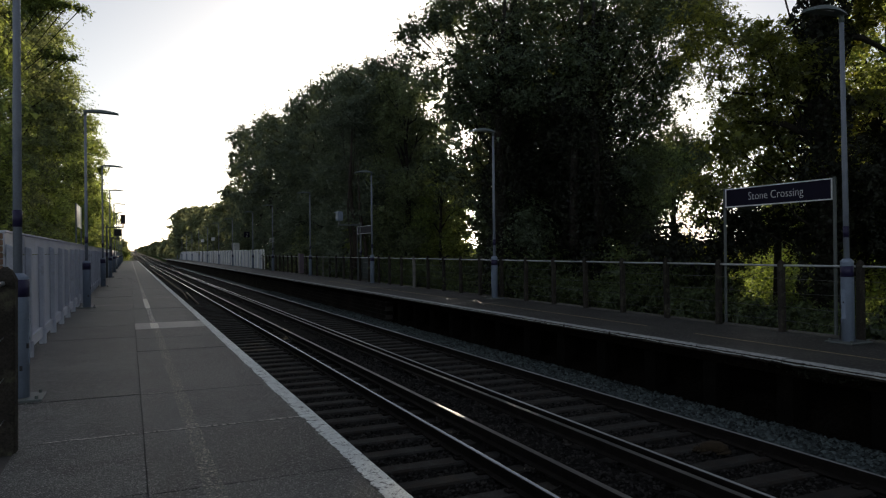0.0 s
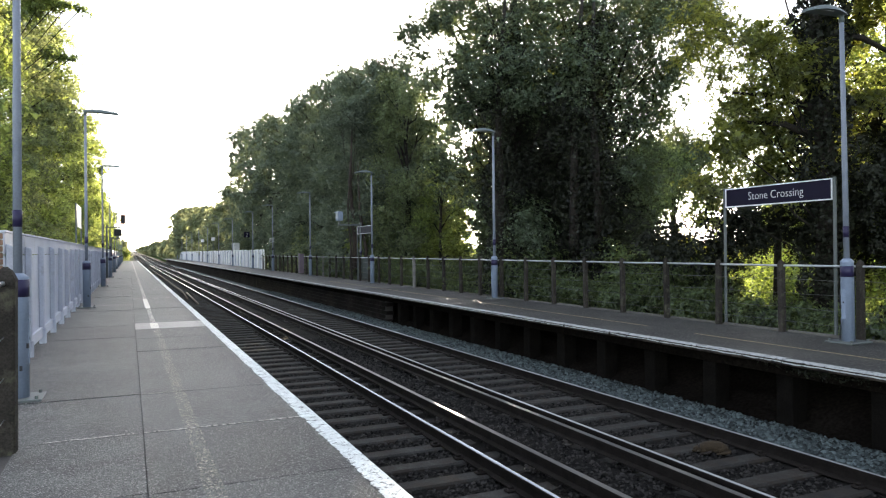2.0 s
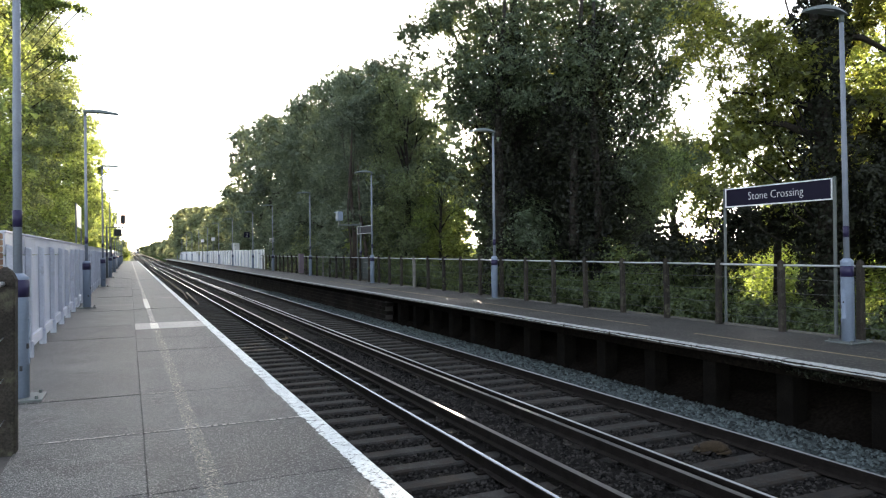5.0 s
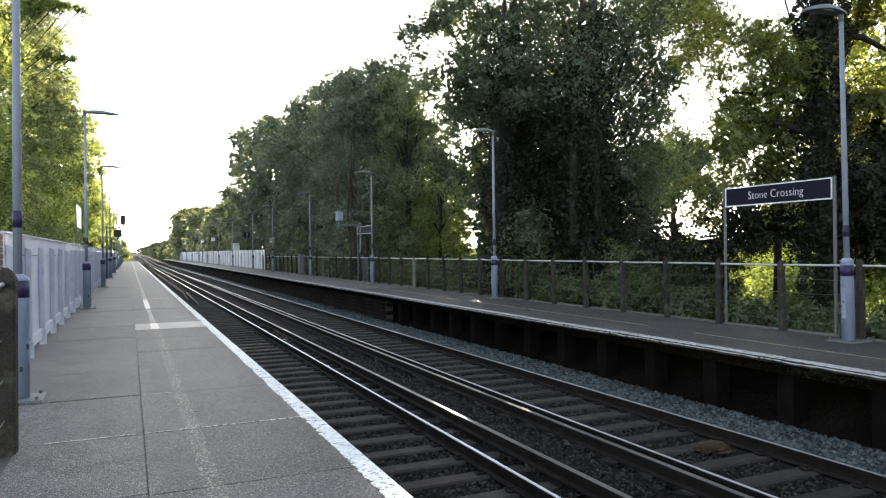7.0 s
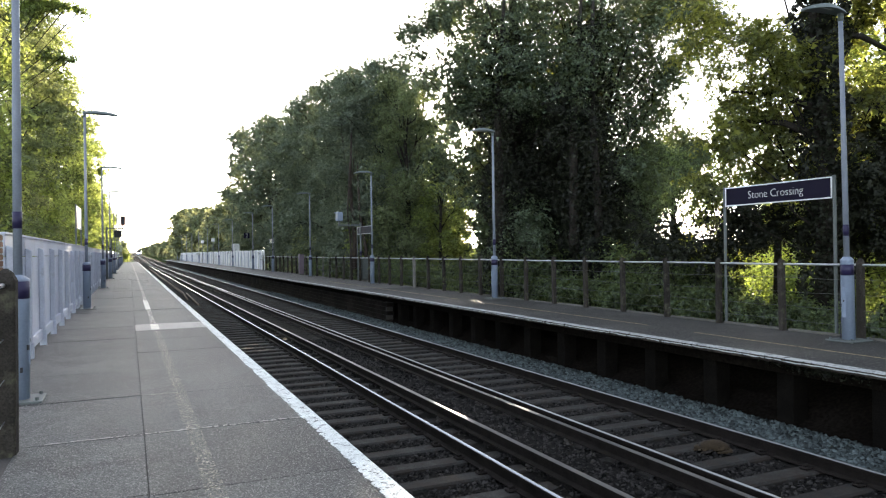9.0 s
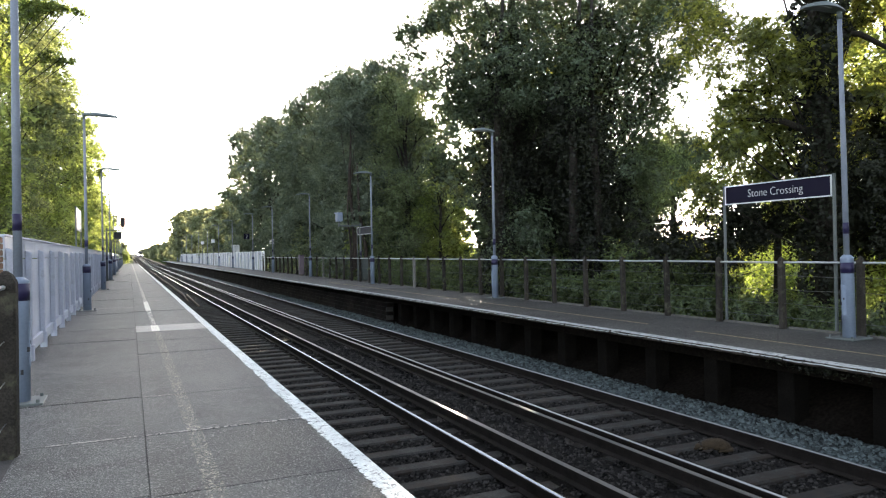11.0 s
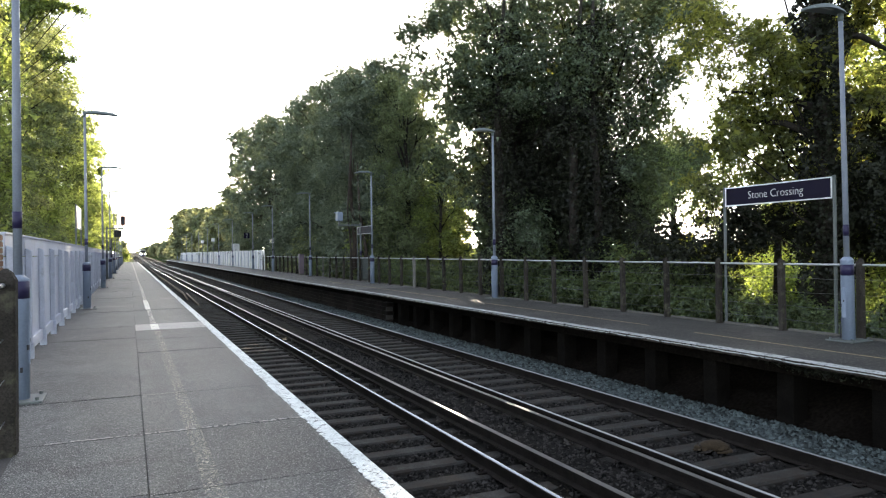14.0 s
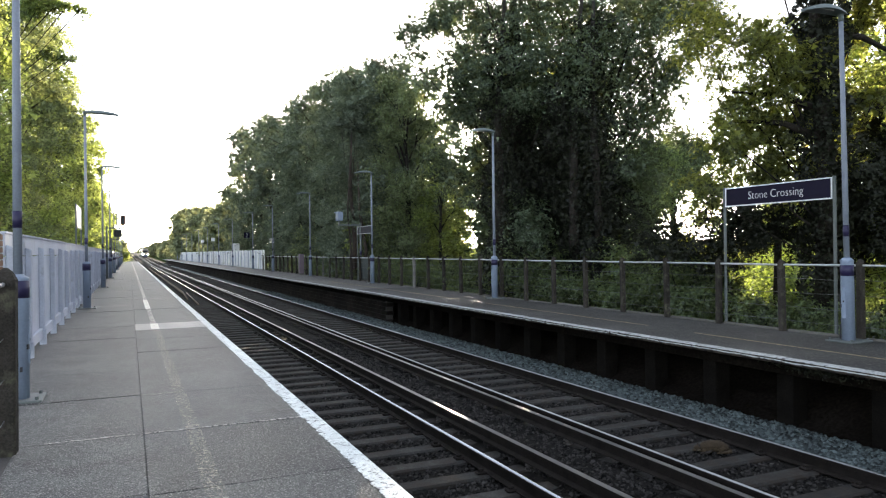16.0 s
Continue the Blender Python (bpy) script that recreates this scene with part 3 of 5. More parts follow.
def near_platform():
    body = thing("near_platform", (0, 0, 0), "concrete slab platform with a worn white painted edge", "platform", kind="structure")
    part("base", box(-1.9, EDGE - 0.06, -30, END_NEAR, -1.3, -0.012), M_JOINT, body)
    # slabs in two rows, joints left open
    ya = [-3.6, -1.9, -0.2, 1.45, 3.05, 4.70, 6.27, 8.02, 9.8, 11.55, 13.6, 15.8, 17.9, 20.05, 22.1, 24.2, 26.4, 28.7, 31.2, 33.6, 36, 38.4, 40.6, 43, 45.6, 48.2, 50.8, 53.4, 56, 59, 62, 65, 68]
    yb = [-3.6, -1.9, -0.2, 1.45, 3.05, 4.66, 6.26, 7.98, 9.75, 11.5, 13.2, 14.82, 16.12, 18.1, 20.3, 22.8, 24.9, 27, 29.2, 31.5, 33.8, 36, 38.4, 40.6, 43, 45.6, 48.2, 50.8, 53.4, 56, 59, 62, 65, 68]
    rng = random.Random(4)
    for (x0, x1), ys in (((-1.75, 0.094), ya), ((0.095, EDGE), yb)):
        for y0, y1 in zip(ys, ys[1:]):
            g = 0.002 + 0.003 * rng.random() + 0.0007 * max(0, y0 - 8)
            dz = rng.uniform(-0.003, 0.003)
            lo = x0
            if x0 < 0 and y1 < 6.5:
                lo = -0.80
            bm = box(lo, x1 - 0.003, y0 + g, y1 - g, -0.08, dz, 0.003)
            part("slab", bm, M_SLAB2 if abs(y0 - 14.82) < 0.01 and x0 > 0 else M_SLAB, body)
    for x0, x1 in ((-1.75, 0.085), (0.095, EDGE)):
        part("far_surface", box(x0, x1, 68.01, END_NEAR, -0.08, 0.0), M_SLAB, body)
        part("rear_surface", box(max(x0, -0.80), x1, -30, -3.61, -0.08, 0.0), M_SLAB, body)
    # mortar smears along two joints
    def smear(name, pts, w, seed):
        r = random.Random(seed)
        vs, fs = [], []
        for i, (x, y) in enumerate(pts):
            a, b = w * r.uniform(0.1, 1.0), w * r.uniform(0.1, 1.0)
            vs += [(x, y - a, 0.0048), (x, y + b, 0.0048)]
            if i and r.random() > 0.22:
                fs.append((2 * i - 2, 2 * i, 2 * i + 1, 2 * i - 1))
        me = bpy.data.meshes.new(name)
        me.from_pydata(vs, [], fs)
        part(name, me, M_MORTAR, body)
    smear("mortar_joint", [(0.1 + 0.018 * i, 6.265) for i in range(74)], 0.026, 1)
    smear("mortar_joint", [(-0.62 + 0.018 * i, 6.275) for i in range(40)], 0.02, 2)
    smear("mortar_joint", [(0.11 + 0.018 * i, 7.985) for i in range(22)], 0.018, 3)
    # white edge line with a ragged inner side
    def ragged(name, y0, y1, step, seed):
        r = random.Random(seed)
        vs, fs = [], []
        y, i, drift = y0, 0, 0.0
        while y <= y1:
            drift = 0.9 * drift + r.uniform(-0.003, 0.003)
            chip = 0.035 if r.random() < 0.05 else 0.0
            vs += [(1.385 + drift + r.uniform(-0.012, 0.012) + chip, y, 0.006), (EDGE - 0.004, y, 0.006), (EDGE + 0.001, y, -0.03)]
            if i:
                k = 3 * i
                fs += [(k - 3, k - 2, k + 1, k), (k - 2, k - 1, k + 2, k + 1)]
            i += 1
            y += step
        me = bpy.data.meshes.new(name)
        me.from_pydata(vs, [], fs)
        part(name, me, M_WHITE, body, "worn white painted edge line")
    ragged("edge_line", 2.0, 24, 0.013, 5)
    ragged("edge_line", 24, END_NEAR - 0.5, 0.25, 6)
    ragged("edge_line", -29, 2.0, 0.25, 7)
    # tactile-line remains: a faded line, brighter on two newer patches
    def line(name, x0, x1, y0, y1, mat, z=0.005):
        me = bpy.data.meshes.new(name)
        me.from_pydata([(x0, y0, z), (x1, y0, z), (x1, y1, z), (x0, y1, z)], [], [(0, 1, 2, 3)])
        part(name, me, mat, body)
    for y in ya[14::2]:
        line("mortar_joint", -1.7, 0.085, y - 0.035, y + 0.035, M_MORTAR, 0.0045)
    for y in yb[16::3]:
        line("mortar_joint", 0.1, 1.36, y - 0.04, y + 0.04, M_MORTAR, 0.0045)
    line("faded_line", 0.41, 0.53, -20, 14.7, M_YELLOW)
    line("faded_line", 0.40, 0.50, 16.2, 140, M_YELLOW2)
    for x in (1.215, 1.295):
        line("groove", x, x + 0.004, 6.3, 19.5, M_JOINT, 0.0048)
    line("line_patch", 0.38, 0.53, 14.86, 16.05, M_PATCH, 0.006)
    line("line_patch", 0.38, 0.51, 20.4, 24.5, M_PATCH, 0.006)
    return body


def far_platform():
    body = thing("far_platform", (0, 0, 0), "asphalt platform on concrete piers with a chipped white edge", "platform", kind="structure")
    part("deck", box(FAR_EDGE + 0.17, 10.55, -30, 26.5, -0.062, -0.002), M_ASPH, body)
    # further deck, lightened in colour to paint the grazing sheen
    part("deck", box(FAR_EDGE + 0.17, 10.55, 26.505, END_FAR, -0.062, -0.002), M_ASPH2, body)
    # edge copings, a little uneven, with painted tops
    rng = random.Random(9)
    y = -6.0
    while y < END_FAR:
        ln = rng.choice((2.4, 3.0, 3.0, 3.6)) if y < 60 else 6.0
        dx, dz = rng.uniform(-0.012, 0.012), rng.uniform(-0.006, 0.006)
        part("coping", box(FAR_EDGE + dx, FAR_EDGE + 0.168, y + 0.004, y + ln - 0.004, -0.068, 0.004 + dz, 0.01), M_COPING, body)
        r = random.Random(int(y * 10))
        vs, fs = [], []
        k = max(4, int(ln / 0.05)) if y < 40 else 4
        for i in range(k + 1):
            yy = y + 0.01 + (ln - 0.02) * i / k
            z = 0.009 + dz
            vs += [(FAR_EDGE + dx + 0.165 + r.uniform(-0.012, 0.012), yy, z), (FAR_EDGE + dx + 0.008, yy, z), (FAR_EDGE + dx - 0.004, yy, z - 0.04 - 0.014 * noise.noise(Vector((yy * 2.1, 0, 5))) - 0.008 * noise.noise(Vector((yy * 9, 0, 8))))]
            if i:
                q = 3 * i
                fs += [(q - 3, q, q + 1, q - 2), (q - 2, q + 1, q + 2, q - 1)]
        me = bpy.data.meshes.new("edge_line")
        me.from_pydata(vs, [], fs)
        part("edge_line", me, M_WHITE2, body)
        y += ln
    # piers, beam, floor and bank carry the underside's shade in their near-black colours
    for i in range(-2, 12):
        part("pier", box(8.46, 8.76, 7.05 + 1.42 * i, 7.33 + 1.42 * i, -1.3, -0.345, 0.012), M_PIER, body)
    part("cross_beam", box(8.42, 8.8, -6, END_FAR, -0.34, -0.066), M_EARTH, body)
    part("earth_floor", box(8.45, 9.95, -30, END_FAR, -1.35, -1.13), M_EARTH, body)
    # brick retaining wall under the further part, in courses
    cb = bmesh.new()
    y, k = 24.0, 0
    while y < END_FAR:
        ln = 0.45 if y < 80 else 1.8
        for c in range(7):
            off = 0.225 * (c % 2)
            box(8.42 + 0.006 * ((k * 7 + c * 3) % 4), 8.7, y + off, y + off + ln - 0.02, -1.14 + 0.15 * c, -1.14 + 0.15 * (c + 1) - 0.015, 0.0, cb)
        y += ln
        k += 1
    part("brick_courses", cb, M_WALLB, body, "sooty brown brick retaining wall")
    part("wall_core", box(8.46, 8.7, 24.1, END_FAR, -1.3, -0.1), M_JOINT, body)
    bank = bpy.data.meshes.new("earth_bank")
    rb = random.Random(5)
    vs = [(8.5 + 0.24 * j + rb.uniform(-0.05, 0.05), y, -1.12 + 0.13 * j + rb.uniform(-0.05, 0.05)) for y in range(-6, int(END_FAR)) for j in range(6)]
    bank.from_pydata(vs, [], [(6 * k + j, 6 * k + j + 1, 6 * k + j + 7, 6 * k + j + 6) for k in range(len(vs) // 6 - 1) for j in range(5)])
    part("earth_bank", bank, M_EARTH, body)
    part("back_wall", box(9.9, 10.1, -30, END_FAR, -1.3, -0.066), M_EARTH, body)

    ri = np.random.default_rng(51)
    c = np.stack([7.97 + ri.normal(size=900) * 0.05, 6.3 + ri.normal(size=900) * 0.3, -0.09 - np.abs(ri.normal(size=900)) * 0.05], 1)
    part("hanging_ivy", quads_mesh("hanging_ivy", leaf_quads(c, 0.035, ri, 0.2)), M_IVY, body, "small ivy clump hanging below the edge")

    def line(name, x0, x1, y0, y1):
        me = bpy.data.meshes.new(name)
        me.from_pydata([(x0, y0, 0.004), (x1, y0, 0.004), (x1, y1, 0.004), (x0, y1, 0.004)], [], [(0, 1, 2, 3)])
        part(name, me, M_YLINE, body, "worn yellow safety line")
    line("yellow_line", 8.78, 8.84, -5, 9.3)
    line("yellow_line", 8.88, 8.94, 10.6, 17.3)
    line("yellow_line", 8.92, 8.98, 19, 34)
    return body


# ---- tracks ----
def rail_profile(h=0.159, head=0.07, foot=0.14):
    a, f = head / 2, foot / 2
    return [(-f, 0), (f, 0), (f, 0.012), (0.012, 0.03), (0.01, h - 0.045), (a, h - 0.036), (a, h - 0.006), (a - 0.008, h - 0.001), (-a + 0.008, h - 0.001), (-a, h - 0.006), (-a, h - 0.036), (-0.01, h - 0.045), (-0.012, 0.03), (-f, 0.012)]


def track(x_left, x_right, first, label):
    ob = thing("railway_track", ((x_left + x_right) / 2, 0, RAIL_Z - 0.159), label, "railway track", "tracks")
    half = (x_right - x_left) / 2
    for x in (-half, half):
        for y0, ln, tilt in ((-40, 190, 0.0), (150, 1450, math.degrees(math.atan(0.005)))):
            r = part("rail", prism(rail_profile(), ln, "rail"), M_RUST, ob)
            r.matrix_basis = pose(x, y0, 0, tilt)
            hd = prism([(-0.025, 0.154), (0.025, 0.154), (0.0235, 0.1585), (0.016, 0.162), (0.0055, 0.1635), (-0.0055, 0.1635), (-0.016, 0.162), (-0.0235, 0.1585)], ln, "running_surface")
            hd.polygons.foreach_set("use_smooth", [len(p.vertices) == 4 for p in hd.polygons])
            part("running_surface", hd, M_STEEL if x_left < 4 else M_STEEL3, r, "polished steel rail head")
    sl = prism([(-0.13, -0.12), (0.13, -0.12), (0.13, -0.02), (0.105, 0.0), (-0.105, 0.0), (-0.13, -0.02)], 2.5, "sleeper", start=-1.25)
    sl.materials.append(M_SLEEPER)
    sl.transform(Matrix.Rotation(radians(90), 4, "Z"))
    clip_bm = bmesh.new()
    box(-0.06, 0.06, -0.05, 0.05, 0.0, 0.032, 0.012, clip_bm)
    box(-0.035, 0.03, -0.02, 0.02, 0.03, 0.06, 0.01, clip_bm)
    cl = bpy.data.meshes.new("clip")
    clip_bm.to_mesh(cl)
    clip_bm.free()
    cl.materials.append(M_RUST)
    rng = random.Random(int(x_left * 100))
    for i in range(-20, 130):
        y = first + 0.645 * i
        s = part("sleeper", sl, M_SLEEPER, ob)
        s.matrix_basis = pose(rng.uniform(-0.02, 0.02), y, 0.003 + rng.uniform(-0.008, 0.0), 0, 0, rng.uniform(-0.5, 0.5))
        if i < 34:
            for x in (-half - 0.115, -half + 0.115, half - 0.115, half + 0.115):
                c = part("clip", cl, M_RUST, s)
                c.location = (x, 0, 0.0)
    vs, fs = [], []
    y = first + 0.645 * 130
    while y < 420:
        o = len(vs)
        vs += [(-1.25, y - 0.12, grade(y)), (1.25, y - 0.12, grade(y)), (1.25, y + 0.12, grade(y)), (-1.25, y + 0.12, grade(y)), (-1.25, y - 0.12, grade(y) - 0.1), (1.25, y - 0.12, grade(y) - 0.1)]
        fs += [(o, o + 1, o + 2, o + 3), (o + 4, o + 5, o + 1, o)]
        y += 0.645
    me = bpy.data.meshes.new("sleeper_rest")
    me.from_pydata(vs, [], fs)
    tagged(part("sleeper_rest", me, M_SLEEPER, ob), kind="stuff")
    return ob


def conductor(x, y0, y1, first):
    ob = thing("conductor_rail", (x, 0, -1.07), "raised steel third rail on ceramic insulators beside the running rail", "conductor rail", "conductor rails")
    for ya, ln, tilt in ((y0, 150 - y0, 0.0), (150, y1 - 150, math.degrees(math.atan(0.005)))):
        r = part("rail", prism(rail_profile(0.15, 0.075, 0.13), ln, "rail"), M_RUST, ob)
        r.matrix_basis = pose(0, ya, 0.08, tilt)
        part("contact_surface", box(-0.034, 0.034, 0, ln, 0.148, 0.1515), M_STEEL2, r, "dull worn steel contact face")
    pot = bmesh.new()
    for z0, z1, w in ((0, 0.03, 0.07), (0.03, 0.06, 0.045), (0.06, 0.082, 0.06)):
        bmesh.ops.create_cone(pot, cap_ends=True, segments=10, radius1=w, radius2=w * 0.85, depth=z1 - z0, matrix=Matrix.Translation((0, 0, (z0 + z1) / 2)))
    pm = bpy.data.meshes.new("insulator")
    pot.to_mesh(pm)
    pot.free()
    pm.materials.append(M_POT)
    y = first
    while y < min(y1, 60):
        if y > y0:
            part("insulator", pm, M_POT, ob).location = (0, y, -0.02)
        y += 2.58
    return ob


# ---- fixtures ----
def lamp_post(top=4.93, low_band=(1.0, 1.165), high_band=(1.6, 1.77), reach=0.84, fat=0.094, arch=0.065):
    """A lamp column on a box base; its lantern reaches along +x."""
    ob = thing("lamp_post", (0, 0, 0), "pale grey platform lamp post with navy bands and a flat lantern", "lamp post", "platform lamp posts")
    bm = box(-0.23, 0.23, -0.23, 0.23, 0.0, 0.025, 0.006)
    base = part("base_plate", bm, M_SIGNG, ob)
    for sx in (-1, 1):
        for sy in (-1, 1):
            b = bmesh.new()
            bmesh.ops.create_cone(b, cap_ends=True, segments=6, radius1=0.018, radius2=0.018, depth=0.035, matrix=Matrix.Translation((sx * 0.18, sy * 0.18, 0.04)))
            part("bolt", b, M_SIGNG, base)
    part("lower_column", tubes("lower_column", [([(0, 0, 0.02), (0, 0, 1.22), (0, 0, 1.235), (0, 0, 1.272), (0, 0, 1.28)], [fat, fat, fat + 0.004, 0.06, 0.044])], 16), M_LAMP, ob)
    part("lower_band", tubes("lower_band", [([(0, 0, low_band[0]), (0, 0, low_band[1])], [fat + 0.0025, fat + 0.0025])], 16), M_BAND, ob, "dark navy band")
    door = part("access_door", box(fat - 0.014, fat + 0.0015, -0.036, 0.036, 0.36, 0.82, 0.003), M_LAMP, ob)
    part("lock", box(fat, fat + 0.005, -0.01, 0.01, 0.6, 0.63), M_DARKBOX, door)
    for z, ang in ((0.3, 20), (0.52, 60)):
        c = part("cable_clip", box(-0.012, 0.012, -fat - 0.012, -fat + 0.002, z, z + 0.05), M_DARKBOX, ob)
        c.matrix_basis = pose(0, 0, 0, 0, 0, ang)
    if fat < 0.1:
        part("cable", tubes("cable", [([(0.05, -fat - 0.01, 0.03), (0.03, -fat - 0.012, 0.25), (-0.03, -fat - 0.012, 0.3), (-0.02, -fat - 0.012, 0.5), (0.03, -fat - 0.012, 0.56), (0.02, -fat - 0.01, 0.8)], [0.007] * 6)], 6), M_DARKBOX, ob, "thin black cable")
    part("upper_column", tubes("upper_column", [([(0, 0, 1.26), (0, 0, 3.1), (0, 0, 3.14), (0, 0, top)], [0.043, 0.04, 0.037, 0.034])], 12), M_LAMPUP, ob)
    part("upper_band", tubes("upper_band", [([(0, 0, high_band[0]), (0, 0, high_band[1])], [0.0445, 0.0445])], 12), M_BAND, ob, "dark navy band")
    # lantern: a shallow curved shell over a flat lens
    vs, fs = [], []
    n = 10
    for i in range(n + 1):
        u = i / n
        x = -0.05 + reach * u
        w = 0.045 + 0.085 * math.sin(math.pi * min(1, 0.12 + 0.80 * u))
        z = top + 0.01 + arch * math.sin(math.pi * (0.15 + 0.75 * u)) - 0.02 * u
        th = 0.03 + 0.045 * math.sin(math.pi * min(1, 0.1 + 0.85 * u))
        vs += [(x, -w, z), (x, -w * 0.6, z + th), (x, w * 0.6, z + th), (x, w, z)]
    for i in range(n):
        a, b = 4 * i, 4 * i + 4
        fs += [(a, b, b + 1, a + 1), (a + 1, b + 1, b + 2, a + 2), (a + 2, b + 2, b + 3, a + 3), (a + 3, b + 3, b, a)]
    fs += [(0, 1, 2, 3), (4 * n + 3, 4 * n + 2, 4 * n + 1, 4 * n)]
    me = bpy.data.meshes.new("lantern")
    me.from_pydata(vs, [], fs)
    lan = part("lantern", me, M_LANTERN, ob)
    part("lens", box(0.26, reach - 0.16, -0.085, 0.085, top + 0.045, top + 0.065, 0.006), M_LENS, lan)
    part("lantern_collar", tubes("lantern_collar", [([(0, 0, top - 0.07), (0, 0, top + 0.06)], [0.042, 0.04])], 12), M_LANTERN, ob)
    return ob


def text_mesh(words, size, name="lettering"):
    cu = bpy.data.curves.new(name, "FONT")
    cu.body = words
    cu.size = size
    cu.extrude = 0.0015
    cu.offset = -0.0036
    cu.align_x, cu.align_y = "CENTER", "TOP_BASELINE"
    cu.resolution_u = 3
    tmp = bpy.data.objects.new(name, cu)
    scene.collection.objects.link(tmp)
    dg = bpy.context.evaluated_depsgraph_get()
    me = bpy.data.meshes.new_from_object(tmp.evaluated_get(dg))
    me.materials.clear()
    bpy.data.objects.remove(tmp)
    return me


def name_sign(at, width, z0, z1, words, size, label, rz=-90, face=None):
    """A station name board on two posts: its face looks along local -y, and local x runs along the board."""
    ob = thing("station_sign", at, label, "sign", "station name signs", rz=rz)
    h = width / 2
    for x in (-h, h):
        part("post", box(x - 0.022, x + 0.022, -0.022, 0.022, -0.05, z1 + 0.03, 0.006), M_SIGNG, ob)
    board = part("board", box(-h + 0.04, h - 0.04, -0.012, 0.02, z0, z1, 0.003), face or (M_SIGN if words else M_BOARD), ob)
    for a, b, c, d in ((-h + 0.03, h - 0.03, z1 - 0.006, z1 + 0.014), (-h + 0.03, h - 0.03, z0 - 0.014, z0 + 0.006), (-h + 0.03, -h + 0.052, z0 + 0.007, z1 - 0.007), (h - 0.052, h - 0.03, z0 + 0.007, z1 - 0.007)):
        part("trim", box(a, b, -0.02, 0.022, c, d), M_SIGNW, board, "white edge strip")
    if words:
        whole = text_mesh(words, size)
        xs = [v.co.x for v in whole.vertices]
        left, wide = min(xs), max(xs) - min(xs)
        bpy.data.meshes.remove(whole)
        for k, word in enumerate(words.split()):
            me = text_mesh(word, size)
            own = [v.co.x for v in me.vertices]
            x = left - min(own) if k == 0 else left + wide - max(own)
            me.transform(Matrix.Translation((0, -0.0165, (z0 + z1) / 2)) @ Matrix.Rotation(radians(90), 4, "X") @ Matrix.Diagonal((0.925, 1.0, 1.0, 1)) @ Matrix.Translation((x, -0.31 * size, 0)))
            part("lettering", me, M_SIGNW, board, "white lettering")
    return ob


def post_mesh(h=1.27, w=0.075, pointed=True):
    bm = bmesh.new()
    d = w * 0.9
    ring = [(-w, -d), (w, -d), (w, d), (-w, d)]
    zs = [(0, 1.0), (h - 0.09, 0.96), (h - 0.03, 0.58), (h, 0.16)] if pointed else [(0, 1), (h, 1)]
    rows = [[bm.verts.new((x * k, y * k, z - 0.1 * (z == 0))) for x, y in ring] for z, k in zs]
    for a, b in zip(rows, rows[1:]):
        for i in range(4):
            bm.faces.new((a[i], a[(i + 1) % 4], b[(i + 1) % 4], b[i]))
    bm.faces.new(rows[-1])
    bm.faces.new(rows[0][::-1])
    bmesh.ops.bevel(bm, geom=[e for e in bm.edges if abs(e.verts[0].co.z - e.verts[1].co.z) > 0.3], offset=0.014, segments=1, affect="EDGES")
    me = bpy.data.meshes.new("post")
    bm.to_mesh(me)
    bm.free()
    return me


def wire_fence(x, y_first, n, gap, label, kerb=True, tall=1.0, wide=0.055):
    ob = thing("post_and_wire_fence", (x, 0, 0), label, "fence", "post and wire fences")
    pm = post_mesh(1.27 * tall, wide)
    pm.materials.append(M_POST)
    rng = random.Random(int(y_first * 7) + n)
    y1 = y_first + gap * (n - 1)
    pale = pm.copy()
    pale.materials.clear()
    pale.materials.append(M_PALE)
    for i in range(n):
        p = part("post", pale if n > 20 and i in (15, 25) else pm, M_POST, ob)
        p.matrix_basis = pose(rng.uniform(-0.008, 0.008), y_first + gap * i, -0.02 + rng.uniform(-0.012, 0.012), rng.uniform(-0.6, 0.6), rng.uniform(-0.6, 0.6), rng.uniform(-3, 3))
    pts = [(rng.uniform(-0.004, 0.004), y_first - 0.3 + (y1 + 0.6 - y_first) * k / (3 * n), 1.145 * tall + rng.uniform(-0.005, 0.005)) for k in range(3 * n + 1)]
    part("top_rail", tubes("top_rail", [(pts, [0.018] * len(pts))], 8), M_TUBE, ob, "galvanised tube")
    for z in ((0.92, 0.68, 0.44, 0.2) if kerb else (0.86, 0.56, 0.255)):
        pts = []
        for i in range(n - 1):
            for k in range(3):
                sag = -0.02 * math.sin(math.pi * k / 3) * rng.uniform(0.2, 1.4)
                pts.append((0.0, y_first + gap * (i + k / 3), z + sag))
        pts.append((0.0, y1, z))
        part("wire", tubes("wire", [(pts, [0.0032 if kerb else 0.0045] * len(pts))], 5), M_WIRE, ob)
    if kerb:
        for i in range(n - 1):
            part("gravel_board", box(0.03, 0.075, y_first + gap * i + 0.08, y_first + gap * (i + 1) - 0.08, -0.03, 0.035 + rng.uniform(-0.008, 0.008), 0.006), M_CONC, ob)
    return ob


